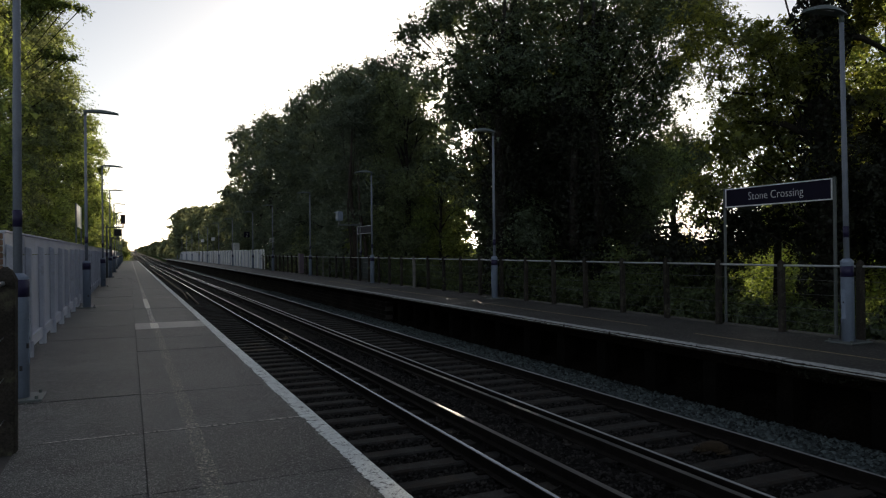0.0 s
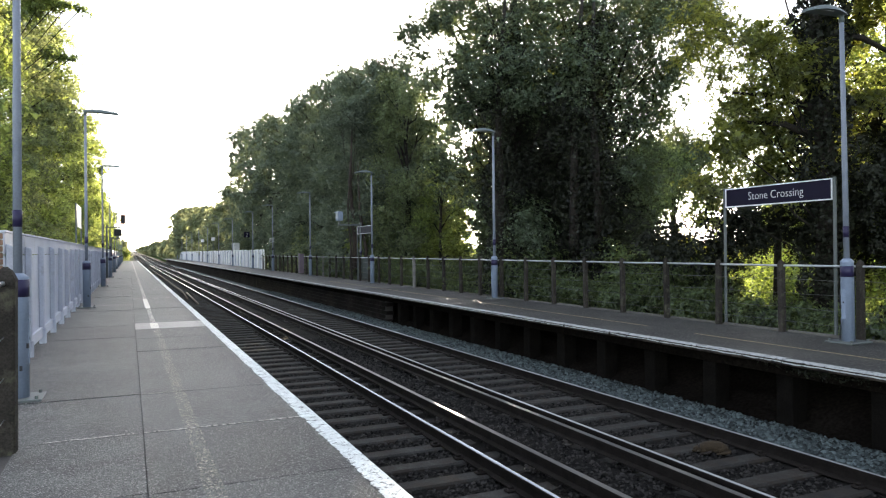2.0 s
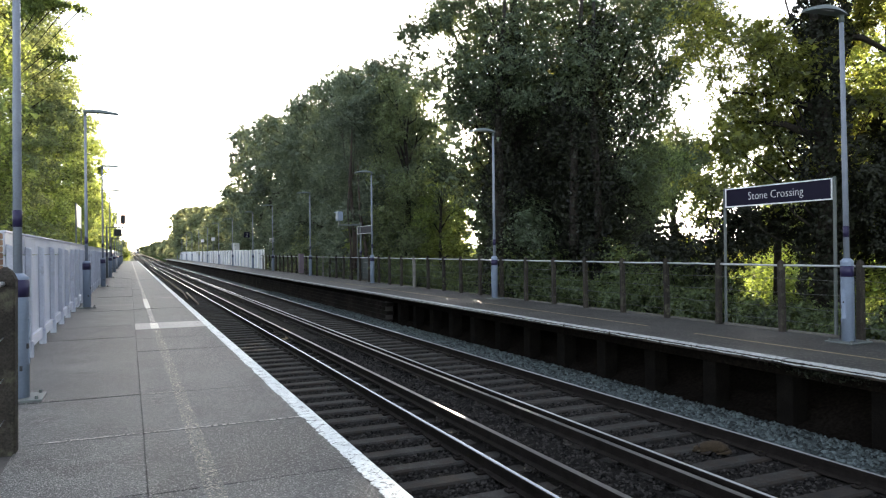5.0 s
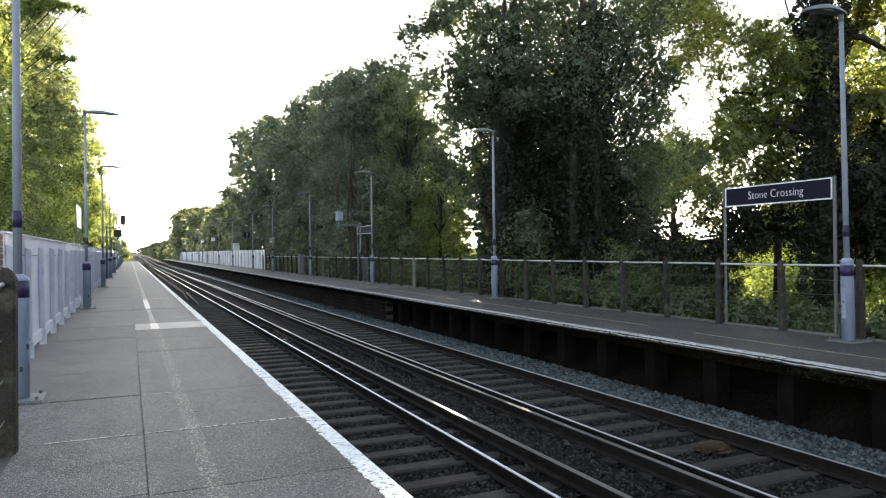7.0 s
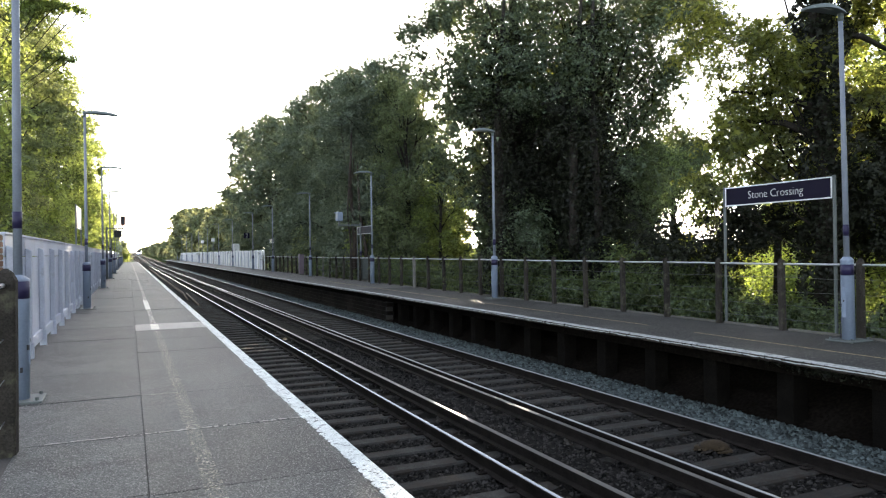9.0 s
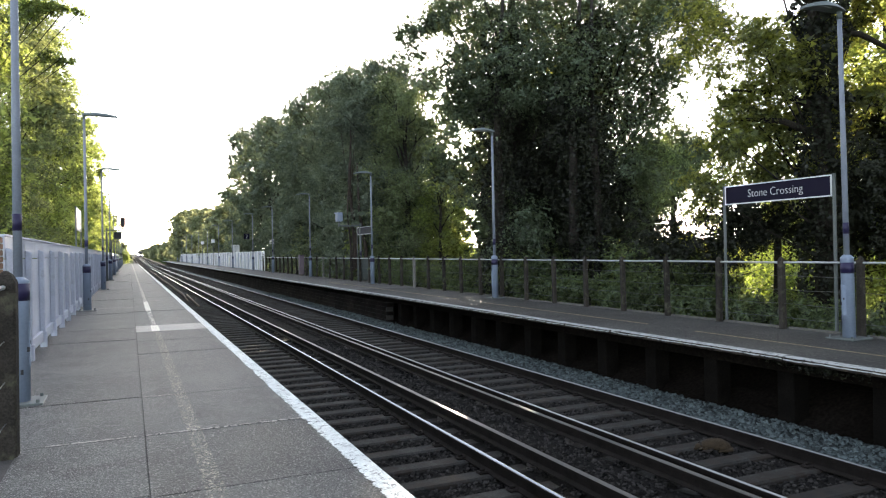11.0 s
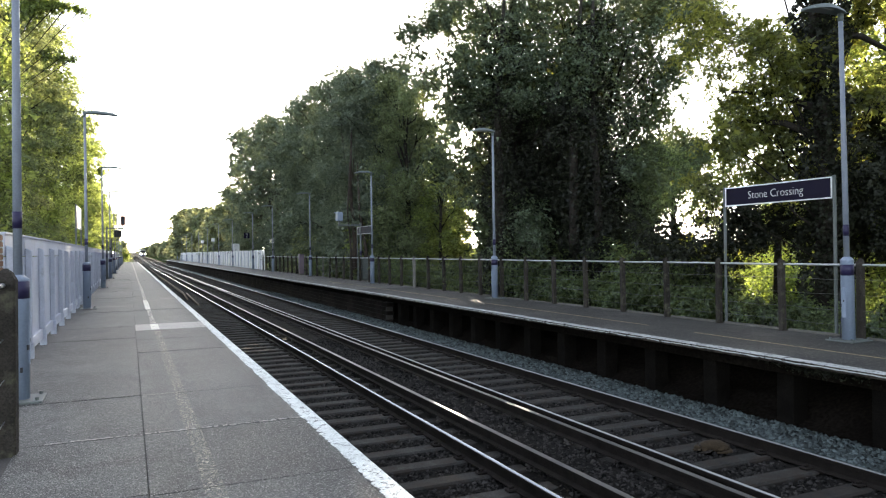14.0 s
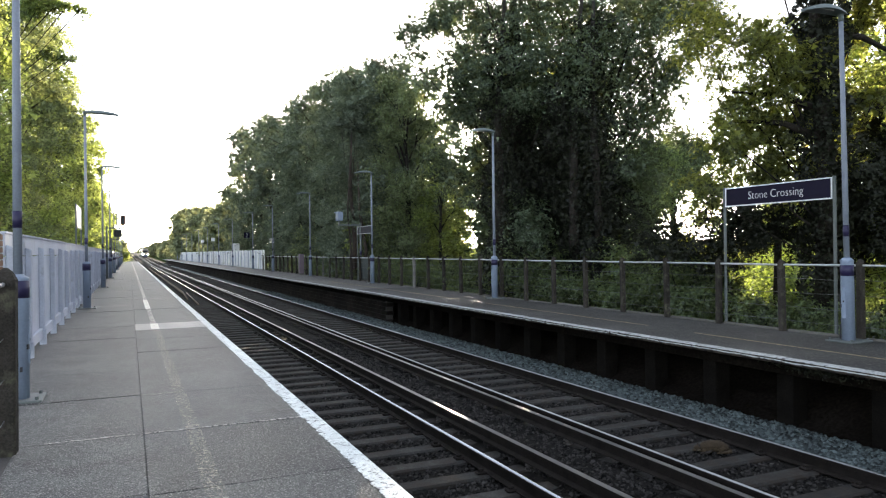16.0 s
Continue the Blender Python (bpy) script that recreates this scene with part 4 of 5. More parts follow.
def panel_fence():
    """Painted panels between short posts with stepped feet, with a higher capping board."""
    ob = thing("panel_fence", (-1.35, 0, 0), "pale lavender painted panel fence with posts on stepped feet", "fence", "panel fences")
    gap, first, n = 1.72, 9.93, 62
    sheet = box(-0.05, -0.015, 0.02, gap - 0.02, 0.1, 1.46, 0.006)
    sm = bpy.data.meshes.new("panel")
    sheet.to_mesh(sm)
    sheet.free()
    cap_bm = box(-0.065, -0.02, 0.006, gap - 0.006, 1.468, 1.735, 0.006)
    box(-0.075, 0.0, 0.0, gap, 1.736, 1.765, 0.006, cap_bm)
    cm = bpy.data.meshes.new("capping_board")
    cap_bm.to_mesh(cm)
    cap_bm.free()
    pb = box(-0.012, 0.07, -0.04, 0.04, -0.02, 1.6, 0.01)
    bmesh.ops.translate(pb, verts=[v for v in pb.verts if v.co.z > 1.5 and v.co.x > 0.03], vec=(0, 0, -0.03))
    pm = bpy.data.meshes.new("post")
    pb.to_mesh(pm)
    pb.free()
    fb = box(0.0, 0.09, -0.05, 0.05, -0.02, 0.25, 0.012)
    fm = bpy.data.meshes.new("foot")
    fb.to_mesh(fm)
    fb.free()
    rb = box(-0.014, 0.035, 0.06, gap - 0.06, 0.1, 0.27, 0.006)
    rm = bpy.data.meshes.new("bottom_board")
    rb.to_mesh(rm)
    rb.free()
    for me, mat in ((sm, M_FENCE), (cm, M_FENCE), (pm, M_FENCE2), (fm, M_FENCE2), (rm, M_FENCE)):
        me.materials.append(mat)
    rng = random.Random(3)
    for i in range(1, n):
        y = first - gap + gap * i
        if i == 1:
            s = part("post", pm, M_FENCE2, ob)
            s.matrix_basis = pose(0, y + 0.06, 0)
            part("foot", fm, M_FENCE, s)
        for nm, me in (("panel", sm), ("capping_board", cm), ("bottom_board", rm)):
            part(nm, me, M_FENCE, ob).matrix_basis = pose(rng.uniform(-0.004, 0.004), y, rng.uniform(-0.005, 0.005))
        p = part("post", pm, M_FENCE2, ob)
        p.matrix_basis = pose(0, y + gap, rng.uniform(-0.02, 0.02), 0, rng.uniform(-0.4, 0.4), 0)
        part("foot", fm, M_FENCE, p)
    return ob


def board_fence():
    """White vertical boards along the far part of the other platform."""
    ob = thing("board_fence", (10.62, 0, 0), "white painted close-boarded fence along the platform", "fence", "panel fences")
    b = box(-0.02, 0.02, -0.27, 0.27, -0.02, 1.68, 0.008)
    me = bpy.data.meshes.new("board")
    b.to_mesh(me)
    b.free()
    me.materials.append(M_WFENCE)
    post = box(-0.1, -0.02, -0.05, 0.05, -0.02, 1.6)
    pm = bpy.data.meshes.new("post")
    post.to_mesh(pm)
    post.free()
    pm.materials.append(M_FENCE2)
    rng = random.Random(8)
    y = 61.9
    i = 0
    while y < END_FAR - 2:
        part("board", me, M_WFENCE, ob).matrix_basis = pose(0.05 * (i % 2), y, rng.uniform(-0.03, 0.03))
        if i % 4 == 3:
            part("post", pm, M_FENCE2, ob).location = (0, y, 0)
        y += 0.56
        i += 1
    return ob


# ---- build: setting ----
ground()
ballast_bed()
stones("old_ballast_stones", [(1.55, 7.2, 2.5, 15, 480, -1.112), (4.1, 5.3, 3.0, 20, 420, -1.048), (1.55, 7.2, -9, 2.5, 40, -1.11), (1.55, 7.2, 15, 30, 170, -1.112)], 0.024, 1, M_BALL, "dark rust-stained angular ballast stones", ((2.99, 1.35), (6.34, 1.15)))
stones("fresh_ballast_stones", [(7.3, 8.3, 3.5, 17, 620, -1.03), (8.2, 8.5, 3.5, 18, 120, -1.09), (7.3, 8.3, 17, 45, 300, -1.03)], 0.036, 2, M_BALL2, "pale blue-grey fresh ballast stones along the platform foot")
near_platform()
far_platform()

# ---- build: tracks ----
track(RAILS[0], RAILS[1], 1.35, "railway track with dark concrete sleepers and polished rails")
track(RAILS[2], RAILS[3], 1.15, "far railway track with dark concrete sleepers")
conductor(SHOES[0], -40, 1500, 1.9)
conductor(SHOES[1], -40, 1500, 2.6)

# ---- build: lamps ----
lamp = lamp_post(5.3, (1.04, 1.215), (1.75, 1.92), 0.88, 0.102, 0.028)
lamp.matrix_basis = pose(-1.04, 8.3, 0, 0, 0.25)
for i in range(1, 10):
    copy_thing(lamp, pose(-1.06, 8.3 + 13.2 * i, 0))
far_lamp = lamp_post()
far_lamp.matrix_basis = pose(10.0, 7.33, 0, 0, 0.9, 180)
for y in (18.68, 30.3, 42.15, 54.3, 63.7, 77.1, 89.6, 103.0, 116.5, 129.8, 142.3, 155.5, 170.0):
    copy_thing(far_lamp, pose(9.98, y, 0, 0, 0, 180))

# ---- build: fences and signs ----
panel_fence()
wire_fence(10.33, 7.36 - 1.44 * 2, 40, 1.44, "brown post and wire fence with a galvanised top rail")
wire_fence(-0.85, 6.12 - 1.44 * 11, 12, 1.44, "weathered post and wire fence beside the platform edge", False, 1.1, 0.075)
board_fence()
name_sign((10.42, 9.0, 0), 2.3, 2.235, 2.56, "Stone Crossing", 0.205, "navy station name board with white lettering on two grey posts")
name_sign((10.42, 32.8, 0), 2.3, 2.32, 2.66, "", 0.2, "small distant station name board on two posts")
name_sign((10.42, 57.0, 0), 1.9, 2.25, 2.55, "", 0.2, "small pale notice board on two posts", face=M_LENS)

# ---- build: trees ----
DARK = "tall dark broad-leaved tree standing behind the platform fence"
lobed_tree((13.2, 22.8, -0.5), ((8.75, 23.0, 8.9, 0.3), (8.9, 22.9, 8.3, 0.28), (9.0, 22.8, 9.2, 0.32), (9.3, 22.6, 9.1, 0.36), (9.3, 22.6, 8.2, 0.3), (9.6, 22.4, 9.3, 0.4), (10.0, 22.2, 9.5, 0.45), (10.9, 22.6, 7.8, 0.9), (11.0, 22.5, 6.3, 0.8), (11.4, 22.3, 7.0, 0.8), (11.7, 25.6, 11.1, 0.9), (12.7, 24.6, 10.7, 1.4), (13.4, 22.1, 9.8, 1.25), (15.9, 22.4, 10.3, 1.7), (12.4, 25.0, 9.1, 0.9), (12.1, 21.5, 7.6, 1.6),
           (13.7, 20.4, 7.5, 1.6), (12.3, 20.9, 2.3, 1.0), (11.12, 22.4, 4.9, 0.6), (11.4, 22.3, 3.5, 0.55), (10.7, 22.5, 4.1, 0.45), (10.9, 24.6, 4.3, 0.5), (11.2, 25.2, 5.0, 0.5)), 16, 76000, 0.094, 11, M_LEAF, DARK, girth=0.3, ivy=36, clump=0.42, per=60, stems=((11.3, 20.9, 0.15),))
lobed_tree((16.6, 22.6, -0.5), ((17.5, 21.3, 9.9, 1.5), (19.7, 20.8, 9.15, 0.6), (20.4, 20.4, 10.1, 0.6), (19.2, 21.1, 8.5, 0.5), (20.0, 20.7, 10.7, 0.6), (19.6, 21.5, 10.6, 0.7), (18.6, 23.5, 8.6, 1.6), (18.5, 20.9, 7.7, 0.9), (17.2, 21.5, 6.2, 1.3), (19.5, 22.3, 6.8, 0.8),
           (17.8, 23.3, 3.2, 1.0), (17.6, 24.3, 4.7, 1.1), (15.8, 19.4, 4.0, 1.0), (18.0, 24.3, 2.4, 0.9), (17.5, 21.0, 2.5, 0.9)), 16, 70000, 0.096, 18, M_LEAF, DARK, girth=0.32, ivy=36, clump=0.42, per=60, stems=((13.3, 19.5, 0.16), (13.9, 19.0, 0.14)))
# lower crown in near-black leaves, which paint the deep shade there
lobed_tree((14.4, 22.4, -0.5), ((14.6, 24.6, 6.6, 1.6), (13.9, 20.4, 5.9, 1.3), (15.2, 22.8, 2.4, 1.5), (16.1, 24.4, 4.5, 1.6), (12.9, 22.0, 4.1, 1.2), (14.4, 22.2, 4.2, 1.2), (14.9, 19.7, 3.6, 0.9), (15.0, 19.6, 2.2, 0.9), (14.0, 19.0, 1.7, 0.8), (14.3, 19.9, 3.0, 0.8)), 8.6, 46000, 0.1, 31, M_IVY, "ivy-smothered tree among taller ones, deep shade put into its leaf colour", girth=0.26, clump=0.4, ivy=14, extra=0)
lobed_tree((14.05, 10.83, -0.4), ((15.2, 11.8, 6.4, 0.8), (15.5, 10.9, 6.8, 0.4), (12.1, 10.8, 5.8, 0.5), (13.2, 11.1, 5.3, 0.7), (12.9, 12.1, 4.7, 0.5), (13.7, 11.9, 4.3, 0.7), (15.3, 11.8, 4.8, 0.8), (15.0, 10.3, 4.7, 0.35),
           (12.0, 11.6, 3.8, 0.5), (13.7, 11.8, 3.2, 0.7), (15.4, 11.9, 3.4, 0.7), (11.6, 11.7, 2.6, 0.4)),
           12, 40000, 0.088, 12, M_LEAF2, "ivy-clad broad-leaved tree with sunlit yellow-green leaves", girth=0.22, clump=0.3, ivy=24, ivy_top=0.74,
           limbs=((6.2, 16.2, 10.3, 5.6), (4.6, 16.1, 10.36, 4.4), (4.4, 12.5, 11.9, 4.95), (3.8, 12.56, 11.9, 4.3)))
# next two: understorey foliage with shade painted in by the near-black leaf colour
lobed_tree((15.3, 11.2, -0.5), ((15.4, 11.6, 2.8, 0.7), (14.6, 9.9, 2.9, 0.7), (14.9, 11.3, 2.0, 0.8), (16.2, 11.2, 1.9, 0.8), (15.3, 10.0, 1.7, 0.7), (16.7, 11.1, 4.0, 0.7), (16.9, 11.2, 2.8, 0.8), (16.2, 10.9, 1.8, 0.8), (13.6, 12.4, 1.9, 0.5), (17.0, 11.6, 4.7, 0.8)), 4.6, 22000, 0.09, 28, M_IVY, "young tree growing under taller ones, shade put into its leaf colour", girth=0.08, clump=0.3, extra=0)
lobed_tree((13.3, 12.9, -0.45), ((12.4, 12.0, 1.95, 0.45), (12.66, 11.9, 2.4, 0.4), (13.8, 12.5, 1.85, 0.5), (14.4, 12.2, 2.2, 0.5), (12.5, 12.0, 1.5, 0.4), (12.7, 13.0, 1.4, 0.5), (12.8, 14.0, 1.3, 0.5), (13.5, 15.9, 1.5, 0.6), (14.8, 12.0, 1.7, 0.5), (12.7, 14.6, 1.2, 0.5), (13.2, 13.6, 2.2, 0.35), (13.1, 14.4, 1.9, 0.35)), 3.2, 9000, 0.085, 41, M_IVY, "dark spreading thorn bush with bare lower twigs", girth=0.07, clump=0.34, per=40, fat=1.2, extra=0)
lobed_tree((20.7, 24.2, -0.9), ((19.4, 23.8, 2.2, 0.9), (20.4, 24.4, 3.8, 1.2), (19.4, 23.2, 3.6, 0.9), (20.2, 24.6, 5.2, 1.0)), 6.6, 11000, 0.11, 25, M_LEAFL, "young tree with thin yellow-green foliage", girth=0.14)
lobed_tree((17.6, 15.2, -0.6), ((14.7, 14.2, 7.2, 0.7), (14.7, 15.3, 6.9, 0.6), (14.9, 15.3, 8.1, 0.7), (14.5, 14.3, 6.1, 0.5), (14.8, 14.2, 3.5, 0.5), (14.7, 15.3, 3.2, 0.5)), 9.0, 4200, 0.09, 26, M_LEAF2, "slender tree with thin open foliage between two dense ones", girth=0.1, clump=0.3, per=24, fat=1.2, extra=0)
tree((13.5, 35.2, -0.5), 11.9, 2.35, 34000, 0.112, 27, M_LEAFG, "olive-green tree lit from behind by the low sun", low=0.1, lobes_n=18, clump=0.5, per=48)
tree((14.7, 33.2, -0.5), 6.8, 1.5, 7000, 0.1, 46, M_LEAF3, "thinly leaved young tree glowing against the low sun", low=0.2, lobes_n=10, clump=0.4, per=40)
tree((19.5, 43.5, -0.8), 8.0, 2.8, 14000, 0.15, 28, M_LEAF3, "thinly leaved tree lit from behind by the low sun", low=0.14, lobes_n=14, clump=0.5, per=40)
for i in range(4):
    tree((15.0 + (i % 2), 1.0 - 9.0 * i, -0.5), 14.0, 5.0, 6000, 0.36, 400 + i, M_LEAF, DARK, low=0.08, lobes_n=12, clump=0.8, per=40)
lobed_tree((25.6, 28.2, -1.4), ((24.3, 26.9, 5.6, 1.5), (25.1, 29.2, 4.3, 1.2), (26.2, 28.7, 6.4, 0.9)), 7.5, 24000, 0.13, 19, M_LEAF, DARK)
# middle row, its haze painted by the cool leaf colour
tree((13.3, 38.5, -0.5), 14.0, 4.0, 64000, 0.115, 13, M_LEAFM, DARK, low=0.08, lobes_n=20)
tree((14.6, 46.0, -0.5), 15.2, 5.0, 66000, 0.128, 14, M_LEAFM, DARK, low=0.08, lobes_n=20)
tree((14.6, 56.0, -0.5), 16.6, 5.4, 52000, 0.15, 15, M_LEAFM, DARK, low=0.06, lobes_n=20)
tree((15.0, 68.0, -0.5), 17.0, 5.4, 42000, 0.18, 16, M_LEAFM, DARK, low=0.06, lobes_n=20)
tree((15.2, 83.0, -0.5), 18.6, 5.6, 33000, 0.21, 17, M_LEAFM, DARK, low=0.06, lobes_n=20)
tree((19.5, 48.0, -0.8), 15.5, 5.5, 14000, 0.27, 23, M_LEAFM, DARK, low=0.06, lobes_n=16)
tree((21.5, 34.0, -0.9), 13.0, 4.2, 14000, 0.25, 24, M_LEAF2, DARK, low=0.06, lobes_n=16)
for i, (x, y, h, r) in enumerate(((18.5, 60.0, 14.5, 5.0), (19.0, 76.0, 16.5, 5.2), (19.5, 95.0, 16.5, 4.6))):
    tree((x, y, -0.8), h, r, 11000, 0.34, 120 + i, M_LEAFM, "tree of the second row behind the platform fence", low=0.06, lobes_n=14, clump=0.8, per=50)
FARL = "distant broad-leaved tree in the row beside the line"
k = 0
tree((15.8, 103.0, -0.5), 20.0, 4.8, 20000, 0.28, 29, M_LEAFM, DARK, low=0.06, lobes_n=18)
# distant row, with haze painted in by the paler leaf colour
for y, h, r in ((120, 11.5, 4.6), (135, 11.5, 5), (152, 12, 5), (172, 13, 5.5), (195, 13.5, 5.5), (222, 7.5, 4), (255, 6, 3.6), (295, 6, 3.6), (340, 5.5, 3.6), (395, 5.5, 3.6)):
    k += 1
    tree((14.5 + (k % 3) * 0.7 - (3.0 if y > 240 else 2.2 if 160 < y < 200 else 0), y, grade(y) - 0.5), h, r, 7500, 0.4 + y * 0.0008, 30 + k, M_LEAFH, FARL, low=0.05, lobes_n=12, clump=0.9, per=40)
shrub((-1.3, 153.5, -0.1), 3.6, 1.6, 1600, 0.3, 77, M_LEAF3, "sunlit yellow bush past the platform end", "lineside bushes")
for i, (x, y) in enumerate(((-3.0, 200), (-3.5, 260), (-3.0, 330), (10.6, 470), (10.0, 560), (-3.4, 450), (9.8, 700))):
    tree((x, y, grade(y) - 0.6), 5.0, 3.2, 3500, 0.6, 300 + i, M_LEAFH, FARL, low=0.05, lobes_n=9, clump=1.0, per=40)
LEFTL = "tall broad-leaved tree with sunlit yellow-green leaves behind the panel fence"
for i, (x, y, h, r) in enumerate(((-5.9, 26, 17, 4.0), (-5.6, 36, 17, 3.9), (-5.9, 47, 16.5, 4.2), (-5.6, 60, 16, 4.3), (-5.2, 75, 16.5, 4.2), (-5.2, 93, 16, 4.2), (-5.2, 116, 14, 4.2), (-5.0, 142, 11, 4), (-4.2, 172, 8, 3.2))):
    tree((x, y, -0.15), h, r, 48000 if i < 3 else 30000 if i < 5 else 15000, 0.095 + 0.0011 * y, 60 + i, M_LEAFG if i == 1 else M_LEAF3, LEFTL, low=0.08, lobes_n=18)
lobed_tree((-4.6, 22.6, -0.15), ((-2.5, 21.9, 8.2, 0.36), (-2.1, 21.7, 8.25, 0.28), (-1.72, 21.55, 8.2, 0.2), (-1.45, 21.4, 8.15, 0.18), (-1.14, 21.3, 8.05, 0.13), (-2.2, 23.8, 7.4, 0.26), (-1.8, 23.8, 7.35, 0.18), (-1.52, 23.65, 7.28, 0.13)), 10.5, 2600, 0.085, 43, M_LEAF3, LEFTL, girth=0.045, clump=0.26, per=30, fat=1.1, extra=0)
BACK = "leafy tree behind the front row, beside the meadow"
tree((17.6, 29.0, -0.9), 9.5, 3.6, 15000, 0.22, 91, M_LEAF, BACK, low=0.08, lobes_n=16)
tree((18.6, 31.5, -0.8), 11.0, 3.6, 15000, 0.22, 92, M_LEAF, BACK, low=0.06, lobes_n=16)
tree((20.3, 13.6, -0.7), 12.0, 3.0, 17000, 0.12, 94, M_LEAF3, BACK, low=0.2, lobes_n=16, clump=0.5, per=40)
tree((18.6, 10.6, -0.7), 10.5, 3.2, 18000, 0.14, 93, M_LEAF3, BACK, low=0.06, lobes_n=16)
for i, (x, y, h, r) in enumerate(((33, 28, 3.0, 2.2), (35.5, 30, 3.4, 2.4), (31, 25.5, 2.6, 2.0), (37.5, 28, 3.2, 2.3), (38, 33.5, 4.0, 2.6), (30, 22.5, 2.2, 1.8), (42, 32, 4.5, 3.0), (34, 24.5, 2.4, 2.0))):
    shrub((x, y, -2.1), h, r, 4500, 0.15, 130 + i, M_LEAFY, "sunlit yellow-green bush in the meadow beyond the trees", "meadow bushes")
for i, (x, y, h, r) in enumerate(((75, 60, 9, 6), (90, 62, 10, 7), (80, 48, 9, 6), (100, 85, 11, 8))):
    tree((x, y, -2.5), h, r, 7000, 0.5, 95 + i, M_LEAF3, "distant hedgerow tree across the meadow", low=0.08, lobes_n=12, clump=1.0, per=40)
for i in range(9):
    tree(((0.72 + 0.07 * i) * (62 + 5 * (i % 3)), 62 + 5 * (i % 3), -2.5), 4.6 + 0.5 * (i % 2), 3.6, 2600, 0.42, 150 + i, M_LEAF2, "low distant hedgerow tree across the meadow", low=0.1, lobes_n=9, clump=0.7, per=40)
for i, (x, y, h) in enumerate(((13.5, 16.0, 2.0), (14.3, 18.2, 2.2), (13.2, 14.0, 1.5), (15.8, 17.0, 1.9), (12.9, 19.6, 2.0))):
    shrub((x, y, -0.45), h, 1.3, 4200, 0.09, 170 + i, M_LEAFB)
lobed_tree((11.0, 36.6, -0.4), ((11.3, 37.2, 9.0, 0.9), (10.5, 36.9, 8.2, 0.6), (11.6, 37.4, 7.6, 0.6)), 9.5, 6000, 0.1, 33, M_LEAFM, "tall bare brown trunks among the trees", bark=M_TRUNK, girth=0.13, clump=0.5, extra=0, stems=((11.5, 36.3, 0.09), (10.7, 36.4, 0.05)))
shrub((11.35, 37.3, -0.4), 3.6, 0.75, 3600, 0.1, 176, M_LEAF3, "sunlit yellow-green shrub behind the fence")
shrub((11.9, 51.0, -0.4), 3.6, 1.6, 5200, 0.12, 177, M_LEAFG, "rounded green shrub behind the fence")
rs = random.Random(21)
for i in range(30):
    y = 4.5 + 1.55 * i
    tall = 0.88 if 7 < y < 12.5 else 1.0
    shrub((11.9 + rs.uniform(-0.4, 0.9), y, -0.35), tall * rs.uniform(0.85, 1.75), rs.uniform(0.85, 1.25), 5200, 0.072, 200 + i, M_LEAFB)


# ---- build: fixtures along the platforms ----
def brick_pier():
    ob = thing("brick_pier", (-1.45, 9.5, 0), "orange brick pier at the end of the panel fence", "pier")
    part("core", box(-0.1, 0.1, -0.09, 0.09, -0.02, 1.72), M_MORTAR, ob)
    b = box(-0.108, 0.108, -0.1, 0.1, 0.004, 0.066, 0.004)
    me = bpy.data.meshes.new("brick")
    b.to_mesh(me)
    b.free()
    me.materials.append(M_BRICK)
    for i in range(23):
        part("brick", me, M_BRICK, ob).matrix_basis = pose(0, 0, 0.075 * i, 0, 0, 0.6 * (i % 3 - 1))


def monitor_mast(at, reach, z, head, label, rz=0, shell=None):
    """A mast with a cantilever arm that carries a boxed monitor over the platform."""
    ob = thing("monitor_mast", at, label, "monitor mast", "monitor masts", rz=rz)
    part("mast", tubes("mast", [([(0, 0, -0.05), (0, 0, z + 0.12)], [0.06, 0.05])], 12), M_SIGNG, ob)
    part("band", tubes("band", [([(0, 0, 1.3), (0, 0, 1.5)], [0.063, 0.063])], 12), M_BAND, ob, "dark navy band")
    part("arm", box(0.0, reach, -0.04, 0.04, z - 0.04, z + 0.04, 0.008), M_SIGNG, ob)
    stem = part("stem", box(reach - 0.09, reach - 0.01, -0.04, 0.04, z + 0.04, z + 0.2), M_SIGNG, ob)
    w, h = head
    case = part("monitor", box(reach - 0.05 - w / 2, reach - 0.05 + w / 2, -0.2, 0.22, z + 0.2, z + 0.2 + h, 0.03), shell or M_SIGNG, ob)
    part("hood", box(reach - 0.05 - w / 2 - 0.02, reach - 0.05 + w / 2 + 0.02, -0.32, -0.19, z + 0.2 + h - 0.05, z + 0.2 + h + 0.01), shell or M_SIGNG, case)
    part("screen", box(reach - 0.05 - w / 2 + 0.04, reach - 0.05 + w / 2 - 0.04, -0.206, -0.2, z + 0.25, z + 0.15 + h), M_DARKBOX, case)
    return ob


def cabinet(at, w, d, h, mat, label):
    ob = thing("equipment_cabinet", at, label, "cabinet", "trackside cabinets")
    body = part("body", box(-w / 2, w / 2, -d / 2, d / 2, 0.08, h, 0.015), mat, ob)
    part("plinth", box(-w / 2 + 0.02, w / 2 - 0.02, -d / 2 + 0.02, d / 2 - 0.02, -0.03, 0.085), M_CONC, ob)
    part("lid", box(-w / 2 - 0.02, w / 2 + 0.02, -d / 2 - 0.02, d / 2 + 0.02, h, h + 0.03, 0.008), mat, ob)
    door = part("door", box(-w / 2 - 0.012, -w / 2 - 0.001, -d / 2 + 0.03, d / 2 - 0.03, 0.14, h - 0.05, 0.003), mat, ob)
    part("handle", box(-w / 2 - 0.03, -w / 2 - 0.012, d / 2 - 0.1, d / 2 - 0.07, h * 0.5, h * 0.5 + 0.12), M_DARKBOX, door)
    return ob


